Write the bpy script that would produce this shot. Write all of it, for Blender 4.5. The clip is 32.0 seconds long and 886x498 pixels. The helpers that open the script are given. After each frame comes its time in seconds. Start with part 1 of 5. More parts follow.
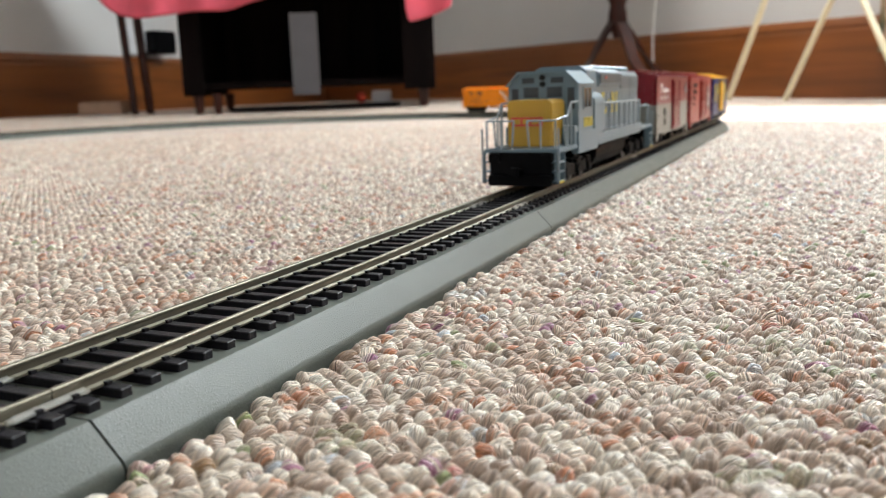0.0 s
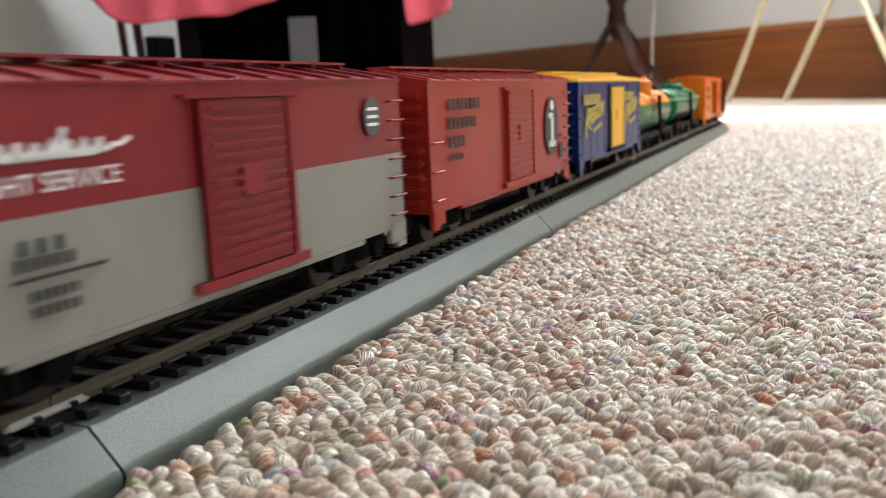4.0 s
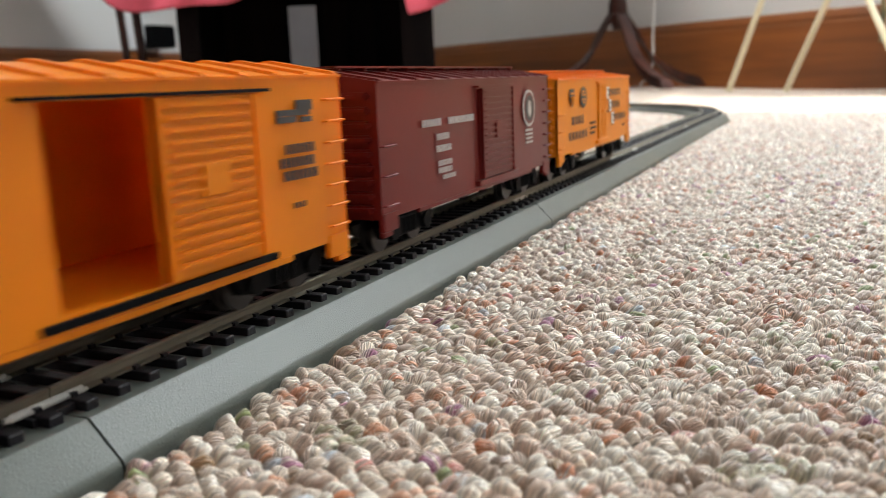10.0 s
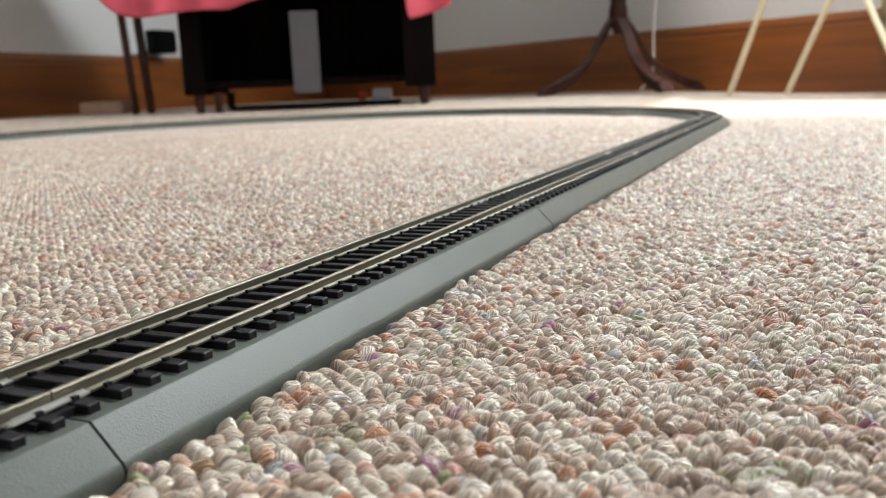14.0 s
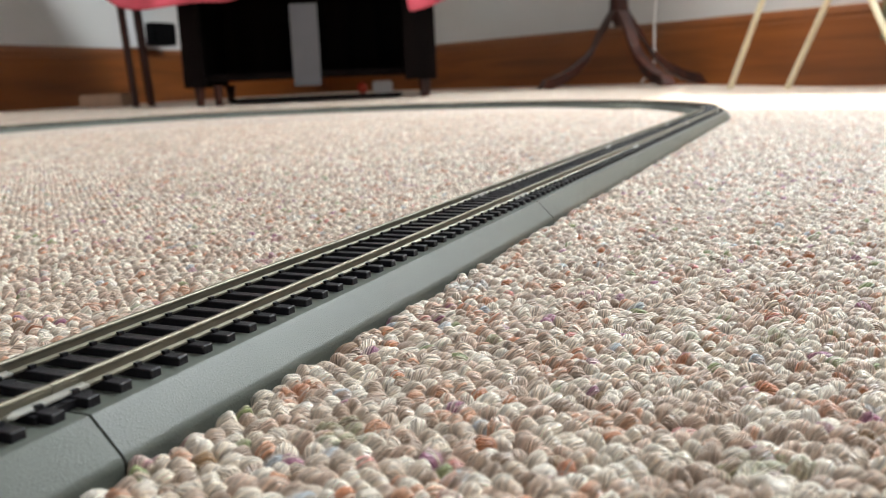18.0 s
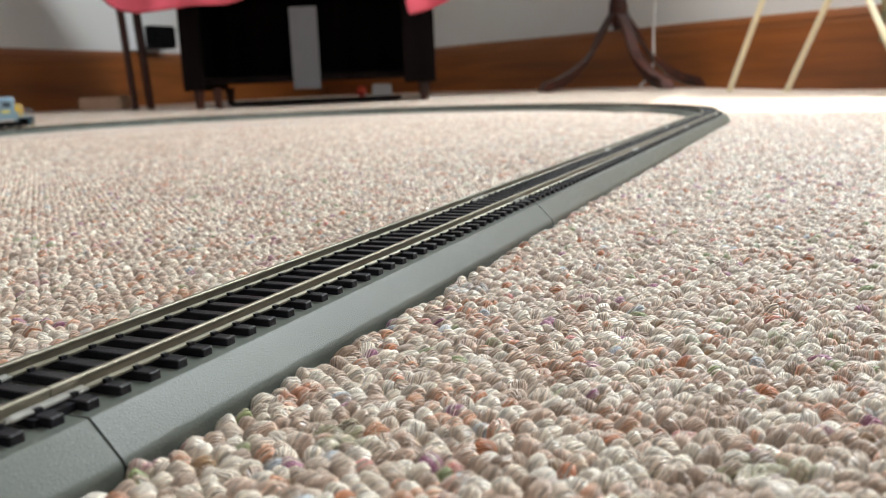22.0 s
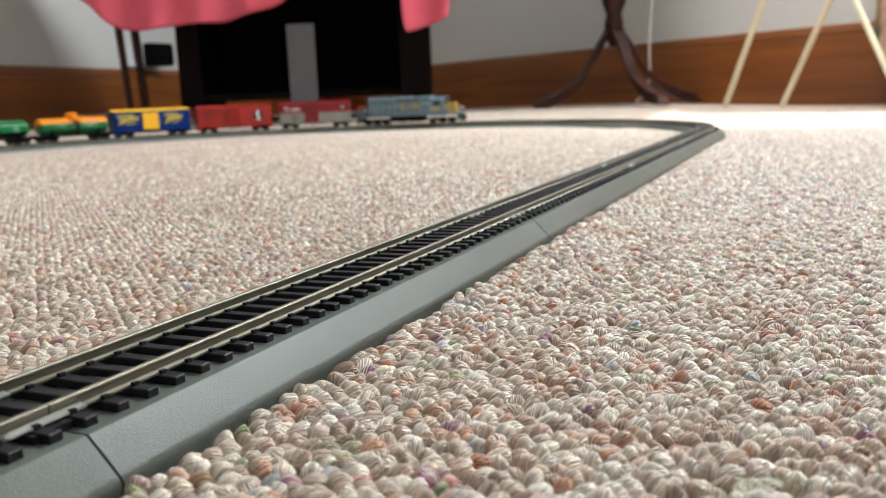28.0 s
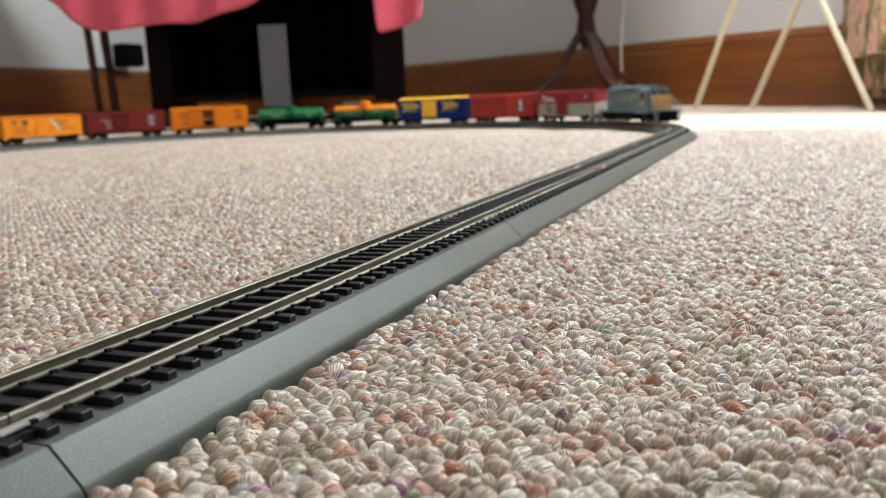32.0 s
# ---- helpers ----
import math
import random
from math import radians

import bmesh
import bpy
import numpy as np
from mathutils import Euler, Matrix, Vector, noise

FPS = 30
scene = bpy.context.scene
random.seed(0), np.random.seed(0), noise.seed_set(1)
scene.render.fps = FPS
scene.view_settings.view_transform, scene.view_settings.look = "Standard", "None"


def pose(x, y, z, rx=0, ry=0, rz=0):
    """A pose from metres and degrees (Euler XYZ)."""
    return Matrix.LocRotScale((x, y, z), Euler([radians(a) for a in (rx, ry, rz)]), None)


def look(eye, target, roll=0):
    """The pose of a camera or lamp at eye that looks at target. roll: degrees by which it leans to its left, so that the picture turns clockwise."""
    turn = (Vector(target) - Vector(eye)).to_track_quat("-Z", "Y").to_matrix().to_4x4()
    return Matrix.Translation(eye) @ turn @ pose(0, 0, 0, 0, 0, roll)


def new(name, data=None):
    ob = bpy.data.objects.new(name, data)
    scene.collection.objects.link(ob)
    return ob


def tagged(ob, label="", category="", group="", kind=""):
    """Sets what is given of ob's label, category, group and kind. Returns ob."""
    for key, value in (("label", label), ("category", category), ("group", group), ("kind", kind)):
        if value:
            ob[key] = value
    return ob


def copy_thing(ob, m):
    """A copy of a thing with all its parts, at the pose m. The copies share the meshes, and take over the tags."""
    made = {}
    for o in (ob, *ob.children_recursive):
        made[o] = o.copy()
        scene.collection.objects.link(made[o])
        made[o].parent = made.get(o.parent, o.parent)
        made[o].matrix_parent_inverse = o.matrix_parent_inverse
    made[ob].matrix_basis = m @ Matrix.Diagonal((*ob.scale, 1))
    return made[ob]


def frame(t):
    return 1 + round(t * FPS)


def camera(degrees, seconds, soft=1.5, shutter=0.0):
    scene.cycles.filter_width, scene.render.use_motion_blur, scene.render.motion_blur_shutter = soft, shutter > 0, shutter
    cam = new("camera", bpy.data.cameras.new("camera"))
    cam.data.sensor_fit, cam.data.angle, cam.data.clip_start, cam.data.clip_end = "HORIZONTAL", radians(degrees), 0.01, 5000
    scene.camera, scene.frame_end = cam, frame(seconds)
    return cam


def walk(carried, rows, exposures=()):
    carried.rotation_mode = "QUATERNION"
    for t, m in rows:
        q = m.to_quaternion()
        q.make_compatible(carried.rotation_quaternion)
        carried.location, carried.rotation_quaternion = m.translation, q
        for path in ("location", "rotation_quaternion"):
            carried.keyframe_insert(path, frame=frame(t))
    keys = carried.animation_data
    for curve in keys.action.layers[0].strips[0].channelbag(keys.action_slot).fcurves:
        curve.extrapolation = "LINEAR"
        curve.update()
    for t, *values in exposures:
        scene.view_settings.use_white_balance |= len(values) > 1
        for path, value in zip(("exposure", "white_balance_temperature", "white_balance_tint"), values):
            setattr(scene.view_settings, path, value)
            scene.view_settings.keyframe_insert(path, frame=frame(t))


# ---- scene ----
cam = camera(55.27, 32.0, soft=1.0, shutter=0.5)

PATH = [
    (0, (0.11748, -0.09028, 0.05518), (-0.6837, 1.7048, -0.3135), -1.98),
    (0.5, (0.11762, -0.09023, 0.05530), (-0.6850, 1.7054, -0.3070), -2.10),
    (1, (0.11744, -0.08988, 0.05518), (-0.6848, 1.7053, -0.3103), -2.11),
    (1.5, (0.11766, -0.08993, 0.05524), (-0.6853, 1.7048, -0.3110), -2.23),
    (2, (0.11787, -0.08992, 0.05532), (-0.6864, 1.7044, -0.3100), -2.37),
    (2.5, (0.11786, -0.08979, 0.05536), (-0.6866, 1.7046, -0.3093), -2.46),
    (3, (0.11792, -0.08987, 0.05547), (-0.6870, 1.7047, -0.3072), -2.42),
    (3.5, (0.11764, -0.08958, 0.05513), (-0.6865, 1.7054, -0.3072), -2.40),
    (5.5, (0.11787, -0.09026, 0.05544), (-0.6856, 1.7069, -0.2975), -2.41),
    (6, (0.11788, -0.09012, 0.05550), (-0.6861, 1.7073, -0.2950), -2.38),
    (6.5, (0.11796, -0.09016, 0.05544), (-0.6865, 1.7076, -0.2920), -2.41),
    (7, (0.11794, -0.09015, 0.05544), (-0.6864, 1.7078, -0.2917), -2.40),
    (7.5, (0.11787, -0.09012, 0.05528), (-0.6862, 1.7080, -0.2917), -2.40),
    (8, (0.11782, -0.09001, 0.05545), (-0.6859, 1.7068, -0.2989), -2.38),
    (8.5, (0.11789, -0.09012, 0.05549), (-0.6862, 1.7061, -0.3009), -2.45),
    (9, (0.11779, -0.08964, 0.05537), (-0.6867, 1.7055, -0.3056), -2.42),
    (9.5, (0.11746, -0.08917, 0.05527), (-0.6858, 1.7037, -0.3193), -2.35),
    (10, (0.11740, -0.08926, 0.05530), (-0.6851, 1.7018, -0.3294), -2.31),
    (10.5, (0.11746, -0.08917, 0.05520), (-0.6857, 1.7015, -0.3298), -2.40),
    (11, (0.11771, -0.08949, 0.05528), (-0.6864, 1.7018, -0.3252), -2.50),
    (11.5, (0.11778, -0.08967, 0.05548), (-0.6859, 1.7028, -0.3203), -2.43),
    (12, (0.11788, -0.08966, 0.05544), (-0.6870, 1.7035, -0.3146), -2.50),
    (12.5, (0.11781, -0.08976, 0.05542), (-0.6862, 1.7043, -0.3121), -2.43),
    (13, (0.11759, -0.08967, 0.05530), (-0.6861, 1.7042, -0.3135), -2.34),
    (13.5, (0.11775, -0.08976, 0.05526), (-0.6877, 1.7032, -0.3141), -2.41),
    (14, (0.11763, -0.08960, 0.05530), (-0.6876, 1.7024, -0.3195), -2.39),
    (14.5, (0.11735, -0.08892, 0.05521), (-0.6874, 1.7005, -0.3325), -2.36),
    (16.5, (0.11722, -0.08873, 0.05518), (-0.6867, 1.6951, -0.3593), -2.35),
    (17, (0.11748, -0.08920, 0.05517), (-0.6872, 1.6971, -0.3470), -2.42),
    (17.5, (0.11744, -0.08925, 0.05523), (-0.6871, 1.6986, -0.3399), -2.39),
    (18, (0.11747, -0.08933, 0.05524), (-0.6874, 1.6995, -0.3352), -2.35),
    (18.5, (0.11741, -0.08924, 0.05521), (-0.6874, 1.6994, -0.3363), -2.38),
    (19, (0.11734, -0.08922, 0.05519), (-0.6872, 1.6988, -0.3392), -2.34),
    (19.5, (0.11746, -0.08946, 0.05528), (-0.6866, 1.7004, -0.3318), -2.36),
    (20, (0.11769, -0.08962, 0.05535), (-0.6873, 1.7018, -0.3224), -2.40),
    (20.5, (0.11768, -0.08976, 0.05537), (-0.6868, 1.7033, -0.3157), -2.39),
    (21, (0.11761, -0.08946, 0.05518), (-0.6874, 1.7034, -0.3158), -2.41),
    (21.5, (0.11748, -0.08957, 0.05525), (-0.6866, 1.7019, -0.3246), -2.33),
    (22, (0.11735, -0.08926, 0.05521), (-0.6864, 1.7015, -0.3285), -2.33),
    (22.5, (0.11752, -0.08946, 0.05533), (-0.6874, 1.7012, -0.3263), -2.40),
    (23, (0.11763, -0.08970, 0.05546), (-0.6877, 1.7021, -0.3200), -2.46),
    (23.5, (0.11770, -0.08958, 0.05545), (-0.6880, 1.7024, -0.3183), -2.46),
    (24, (0.11760, -0.08954, 0.05533), (-0.6877, 1.7024, -0.3194), -2.45),
    (24.5, (0.11755, -0.08947, 0.05524), (-0.6876, 1.7019, -0.3227), -2.45),
    (25, (0.11766, -0.08967, 0.05529), (-0.6870, 1.7023, -0.3209), -2.39),
    (25.5, (0.11777, -0.08972, 0.05550), (-0.6870, 1.7029, -0.3170), -2.50),
    (27.5, (0.11795, -0.09012, 0.05554), (-0.6818, 1.7091, -0.2958), -2.49),
    (28, (0.11795, -0.09021, 0.05550), (-0.6818, 1.7097, -0.2918), -2.44),
    (28.5, (0.11801, -0.09041, 0.05561), (-0.6812, 1.7102, -0.2893), -2.40),
    (29, (0.11778, -0.08994, 0.05555), (-0.6779, 1.7122, -0.2897), -2.46),
    (29.5, (0.11784, -0.08916, 0.05535), (-0.6687, 1.7176, -0.2869), -2.53),
    (30, (0.11757, -0.08864, 0.05544), (-0.6545, 1.7245, -0.2855), -2.41),
    (30.5, (0.11770, -0.08884, 0.05559), (-0.6458, 1.7279, -0.2860), -2.40),
    (31, (0.11779, -0.08858, 0.05588), (-0.6377, 1.7307, -0.2898), -2.49),
    (31.5, (0.11737, -0.08815, 0.05546), (-0.6274, 1.7353, -0.2913), -2.30),
    (32, (0.11779, -0.08837, 0.05560), (-0.6260, 1.7355, -0.2914), -2.41),
]
walk(cam, [(t, look(eye, target, roll)) for t, eye, target, roll in PATH],
     [(0, 1.22), (3, 1.20), (9, 1.20), (11, 1.12), (12, 1.02), (13, 0.98), (14, 1.10), (17, 1.17), (25, 1.16), (28, 1.12), (30, 1.06), (32, 1.00)])
cam.data.dof.use_dof, cam.data.dof.focus_distance, cam.data.dof.aperture_fstop = True, 0.200, 27

# ---- world, sun, window and fill light ----
world = bpy.data.worlds.new("world")
scene.world = world
world.use_nodes = True
sky = world.node_tree.nodes.new("ShaderNodeTexSky")
sky.sky_type, sky.sun_disc, sky.sun_elevation, sky.sun_rotation = "NISHITA", False, radians(45), radians(117)
world.node_tree.links.new(sky.outputs[0], world.node_tree.nodes["Background"].inputs[0])
world.node_tree.nodes["Background"].inputs[1].default_value = 0.08
sun = new("sun", bpy.data.lights.new("sun", "SUN"))
sun.data.energy, sun.data.angle, sun.data.color = 5, radians(0.5), (1, 0.95, 0.87)
sun.matrix_world = look((1.818, -0.836, 2.0), (0, 0, 0))


def area_light(name, at, towards, w, h, watts, colour):
    lamp = new(name, bpy.data.lights.new(name, "AREA"))
    lamp.data.shape, lamp.data.size, lamp.data.size_y = "RECTANGLE", w, h
    lamp.data.energy, lamp.data.color = watts, colour
    lamp.matrix_world = look(at, towards)


area_light("window_or_fill", (1.73, 0.86, 1.5), (0.2, 0.86, 0.6), 0.95, 1.3, 1.8, (0.92, 0.97, 1.0))
area_light("window_or_fill", (0.535, 2.080, 1.55), (0.50, 1.08, 0.78), 1.15, 1.15, 98, (0.90, 0.97, 1.0))
# warm fill added from the south for room bounce; no window is known there
area_light("window_or_fill", (-0.4, -2.46, 1.42), (-0.4, 0, 0.9), 1.8, 1.2, 1.6, (1.0, 0.9, 0.8))


# ---- materials ----
def mat(name, colour, rough=0.5, metal=0.0, vary=0.12, scale=40, bump=0.0, bump_scale=None, spec=0.5):
    m = bpy.data.materials.new(name)
    m.use_nodes = True
    n, l = m.node_tree.nodes, m.node_tree.links
    b = n["Principled BSDF"]
    b.inputs["Metallic"].default_value, b.inputs["Specular IOR Level"].default_value = metal, spec
    co = n.new("ShaderNodeTexCoord")
    t1 = n.new("ShaderNodeTexNoise")
    t1.inputs["Scale"].default_value, t1.inputs["Detail"].default_value = scale, 6
    l.new(co.outputs["Object"], t1.inputs["Vector"])
    ramp = n.new("ShaderNodeValToRGB")
    ramp.color_ramp.elements[0].position, ramp.color_ramp.elements[1].position = 0.3, 0.7
    ramp.color_ramp.elements[0].color = (*[c * (1 - vary) for c in colour], 1)
    ramp.color_ramp.elements[1].color = (*[min(1, c * (1 + vary)) for c in colour], 1)
    l.new(t1.outputs[0], ramp.inputs[0])
    l.new(ramp.outputs[0], b.inputs["Base Color"])
    rr = n.new("ShaderNodeMapRange")
    rr.inputs["To Min"].default_value, rr.inputs["To Max"].default_value = rough * 0.8, min(1, rough * 1.2)
    l.new(t1.outputs[0], rr.inputs[0])
    l.new(rr.outputs[0], b.inputs["Roughness"])
    if bump:
        t2 = n.new("ShaderNodeTexNoise")
        t2.inputs["Scale"].default_value, t2.inputs["Detail"].default_value = bump_scale or scale * 6, 4
        l.new(co.outputs["Object"], t2.inputs["Vector"])
        bp = n.new("ShaderNodeBump")
        bp.inputs["Strength"].default_value, bp.inputs["Distance"].default_value = bump, 0.0005
        l.new(t2.outputs[0], bp.inputs["Height"])
        l.new(bp.outputs[0], b.inputs["Normal"])
    return m


def wood(name, dark, light, rough=0.35, axis="X", scale=6):
    m = bpy.data.materials.new(name)
    m.use_nodes = True
    n, l = m.node_tree.nodes, m.node_tree.links
    b = n["Principled BSDF"]
    co, mp = n.new("ShaderNodeTexCoord"), n.new("ShaderNodeMapping")
    stretch = {"X": (0.25, 4, 4), "Z": (4, 4, 0.25)}[axis]
    mp.inputs["Scale"].default_value = stretch
    l.new(co.outputs["Object"], mp.inputs["Vector"])
    t = n.new("ShaderNodeTexNoise")
    t.inputs["Scale"].default_value, t.inputs["Detail"].default_value, t.inputs["Distortion"].default_value = scale, 8, 0.6
    l.new(mp.outputs[0], t.inputs["Vector"])
    ramp = n.new("ShaderNodeValToRGB")
    ramp.color_ramp.elements[0].position, ramp.color_ramp.elements[1].position = 0.35, 0.68
    ramp.color_ramp.elements[0].color, ramp.color_ramp.elements[1].color = (*dark, 1), (*light, 1)
    l.new(t.outputs[0], ramp.inputs[0])
    l.new(ramp.outputs[0], b.inputs["Base Color"])
    b.inputs["Roughness"].default_value = rough
    bp = n.new("ShaderNodeBump")
    bp.inputs["Strength"].default_value, bp.inputs["Distance"].default_value = 0.2, 0.002
    l.new(t.outputs[0], bp.inputs["Height"])
    l.new(bp.outputs[0], b.inputs["Normal"])
    return m


def carpet_material(name, loops):
    """Berber wool: beige yarn, one tone to a loop, stray dyed fibres spun into some, and strand relief."""
    m = bpy.data.materials.new(name)
    m.use_nodes = True
    n, l = m.node_tree.nodes, m.node_tree.links
    b = n["Principled BSDF"]
    b.inputs["Roughness"].default_value, b.inputs["Specular IOR Level"].default_value = 0.36, 0.75
    b.inputs["Sheen Weight"].default_value, b.inputs["Sheen Roughness"].default_value = 0.10, 0.5

    def math_node(op, a, value):
        q = n.new("ShaderNodeMath")
        q.operation = op
        l.new(a, q.inputs[0])
        q.inputs[1].default_value = value
        return q.outputs[0]

    def ramp_of(source, tones, mode="CONSTANT"):
        r = n.new("ShaderNodeValToRGB")
        r.color_ramp.interpolation = mode
        els = r.color_ramp.elements
        els[0].color = (*tones[0][1], 1)
        els[1].position, els[1].color = tones[1][0], (*tones[1][1], 1)
        for p, c in tones[2:]:
            els.new(p).color = (*c, 1)
        l.new(source, r.inputs[0])
        return r.outputs[0]

    def mixed(kind, fac, a, c):
        q = n.new("ShaderNodeMix")
        q.data_type, q.blend_type = "RGBA", kind
        if isinstance(fac, float):
            q.inputs[0].default_value = fac
        else:
            l.new(fac, q.inputs[0])
        l.new(a, q.inputs["A"])
        l.new(c, q.inputs["B"])
        return q.outputs["Result"]

    def spread(source, a, c, lo, hi):
        q = n.new("ShaderNodeMapRange")
        q.inputs["From Min"].default_value, q.inputs["From Max"].default_value = a, c
        q.inputs["To Min"].default_value, q.inputs["To Max"].default_value = lo, hi
        l.new(source, q.inputs[0])
        return q.outputs[0]

    def noise_at(vector, scale, detail, rough=0.5):
        q = n.new("ShaderNodeTexNoise")
        q.inputs["Scale"].default_value, q.inputs["Detail"].default_value, q.inputs["Roughness"].default_value = scale, detail, rough
        l.new(vector, q.inputs["Vector"])
        return q.outputs[0]

    co = n.new("ShaderNodeTexCoord")
    if loops:
        source = n.new("ShaderNodeNewGeometry").outputs["Random Per Island"]
        strand, tuft = noise_at(co.outputs["UV"], 0.62, 3, 0.55), noise_at(co.outputs["UV"], 0.16, 2)
    else:
        vor = n.new("ShaderNodeTexVoronoi")
        vor.inputs["Scale"].default_value = 270
        l.new(co.outputs["Object"], vor.inputs["Vector"])
        sep = n.new("ShaderNodeSeparateColor")
        l.new(vor.outputs["Color"], sep.inputs[0])
        source = sep.outputs[0]
        strand, tuft = noise_at(co.outputs["Object"], 1600, 5, 0.75), noise_at(co.outputs["Object"], 500, 2)
    tone = ramp_of(math_node("FRACT", math_node("MULTIPLY", source, 17.31), 0), [(0, (.48, .35, .26)), (.14, (.69, .56, .44)), (.34, (.81, .70, .57)), (.52, (.60, .45, .34)), (.68, (.88, .79, .67)), (.87, (.68, .49, .37))])
    dye = ramp_of(math_node("FRACT", math_node("MULTIPLY", source, 41.7), 0), [(0, (.50, .17, .06)), (.24, (.64, .31, .17)), (.46, (.34, .11, .20)), (.60, (.26, .31, .12)), (.72, (.50, .54, .58)), (.82, (.30, .17, .07)), (.92, (.62, .22, .18))])
    dyed = math_node("MULTIPLY", math_node("GREATER_THAN", source, .86), 1)
    some = n.new("ShaderNodeMath")
    some.operation = "MULTIPLY"
    l.new(dyed, some.inputs[0])
    l.new(spread(tuft, .36, .56, 0.0, 0.95), some.inputs[1])
    yarn = mixed("MIX", some.outputs[0], tone, dye)
    # odd dyed strands also run through neighbouring loops
    patch = n.new("ShaderNodeTexVoronoi")
    patch.inputs["Scale"].default_value = 125
    l.new(co.outputs["Object"], patch.inputs["Vector"])
    cell = n.new("ShaderNodeSeparateColor")
    l.new(patch.outputs["Color"], cell.inputs[0])
    rust = ramp_of(cell.outputs[1], [(0, (.60, .28, .14)), (.38, (.50, .18, .07)), (.62, (.66, .42, .30)), (.76, (.40, .17, .20)), (.86, (.34, .34, .18)), (.94, (.52, .55, .55))])
    run = n.new("ShaderNodeMath")
    run.operation = "MULTIPLY"
    l.new(math_node("GREATER_THAN", cell.outputs[0], .88), run.inputs[0])
    l.new(spread(tuft, .38, .58, 0.0, 0.75), run.inputs[1])
    yarn = mixed("MIX", run.outputs[0], yarn, rust)
    yarn = mixed("MULTIPLY", 0.9, yarn, spread(strand, .32, .68, .46, 1.50))
    yarn = mixed("MULTIPLY", 1.0, yarn, spread(tuft, .3, .7, .82, 1.18))
    yarn = mixed("MULTIPLY", 1.0, yarn, spread(noise_at(co.outputs["Object"], 5, 2), 0, 1, .86 if loops else .74, 1.12 if loops else .97))
    l.new(yarn, b.inputs["Base Color"])
    height = n.new("ShaderNodeMath")
    height.operation = "ADD"
    l.new(strand, height.inputs[0])
    l.new(math_node("MULTIPLY", tuft, .8) if loops else vor.outputs["Distance"], height.inputs[1])
    bp = n.new("ShaderNodeBump")
    bp.inputs["Strength"].default_value, bp.inputs["Distance"].default_value = (1.0, 0.0014) if loops else (0.8, -0.003)
    l.new(height.outputs[0], bp.inputs["Height"])
    l.new(bp.outputs[0], b.inputs["Normal"])
    # light passes through the wool fibres
    through_wool, both = n.new("ShaderNodeBsdfTranslucent"), n.new("ShaderNodeMixShader")
    both.inputs[0].default_value = 0.14 if loops else 0.0
    l.new(yarn, through_wool.inputs[0])
    l.new(bp.outputs[0], through_wool.inputs["Normal"])
    l.new(b.outputs[0], both.inputs[1])
    l.new(through_wool.outputs[0], both.inputs[2])
    l.new(both.outputs[0], n["Material Output"].inputs["Surface"])
    return m


def roadbed_material():
    m = mat("grey_roadbed_plastic", (.080, .088, .076), 0.36, vary=0.08, scale=25, spec=0.20)
    n, l = m.node_tree.nodes, m.node_tree.links
    co, v = n.new("ShaderNodeTexCoord"), n.new("ShaderNodeTexVoronoi")
    v.inputs["Scale"].default_value = 2700
    l.new(co.outputs["Object"], v.inputs["Vector"])
    bp = n.new("ShaderNodeBump")
    bp.inputs["Distance"].default_value = -0.0002
    # only the sloping shoulders are pebbled
    geo, xyz, slope = n.new("ShaderNodeNewGeometry"), n.new("ShaderNodeSeparateXYZ"), n.new("ShaderNodeMapRange")
    slope.inputs["From Min"].default_value, slope.inputs["From Max"].default_value = 0.985, 0.92
    slope.inputs["To Min"].default_value, slope.inputs["To Max"].default_value = 0.01, 0.32
    l.new(geo.outputs["True Normal"], xyz.inputs[0])
    l.new(xyz.outputs["Z"], slope.inputs[0])
    l.new(slope.outputs[0], bp.inputs["Strength"])
    bead = n.new("ShaderNodeMapRange")
    bead.interpolation_type = "SMOOTHSTEP"
    bead.inputs["From Min"].default_value, bead.inputs["From Max"].default_value = 0.12, 0.50
    l.new(v.outputs["Distance"], bead.inputs[0])
    l.new(bead.outputs[0], bp.inputs["Height"])
    l.new(bp.outputs[0], n["Principled BSDF"].inputs["Normal"])
    return m


def floral():
    """Printed upholstery: pink and cream blooms over olive and dark leaves."""
    m = bpy.data.materials.new("floral_print")
    m.use_nodes = True
    n, l = m.node_tree.nodes, m.node_tree.links
    co, v, t = n.new("ShaderNodeTexCoord"), n.new("ShaderNodeTexVoronoi"), n.new("ShaderNodeTexNoise")
    t.inputs["Scale"].default_value, t.inputs["Detail"].default_value = 14, 5
    v.inputs["Scale"].default_value = 13
    mp = n.new("ShaderNodeMix")
    mp.data_type = "VECTOR"
    mp.inputs[0].default_value = 0.12
    l.new(co.outputs["Object"], t.inputs["Vector"])
    l.new(co.outputs["Object"], mp.inputs["A"])
    l.new(t.outputs["Color"], mp.inputs["B"])
    l.new(mp.outputs["Result"], v.inputs["Vector"])
    ramp = n.new("ShaderNodeValToRGB")
    els = ramp.color_ramp.elements
    els[0].color, els[1].position, els[1].color = (.75, .6, .5, 1), 1, (.05, .045, .02, 1)
    for p, c in ((.25, (.62, .25, .2)), (.42, (.7, .52, .38)), (.55, (.3, .22, .08)), (.72, (.1, .1, .04))):
        els.new(p).color = (*c, 1)
    l.new(v.outputs["Distance"], ramp.inputs[0])
    l.new(ramp.outputs[0], n["Principled BSDF"].inputs["Base Color"])
    n["Principled BSDF"].inputs["Roughness"].default_value = 0.9
    return m


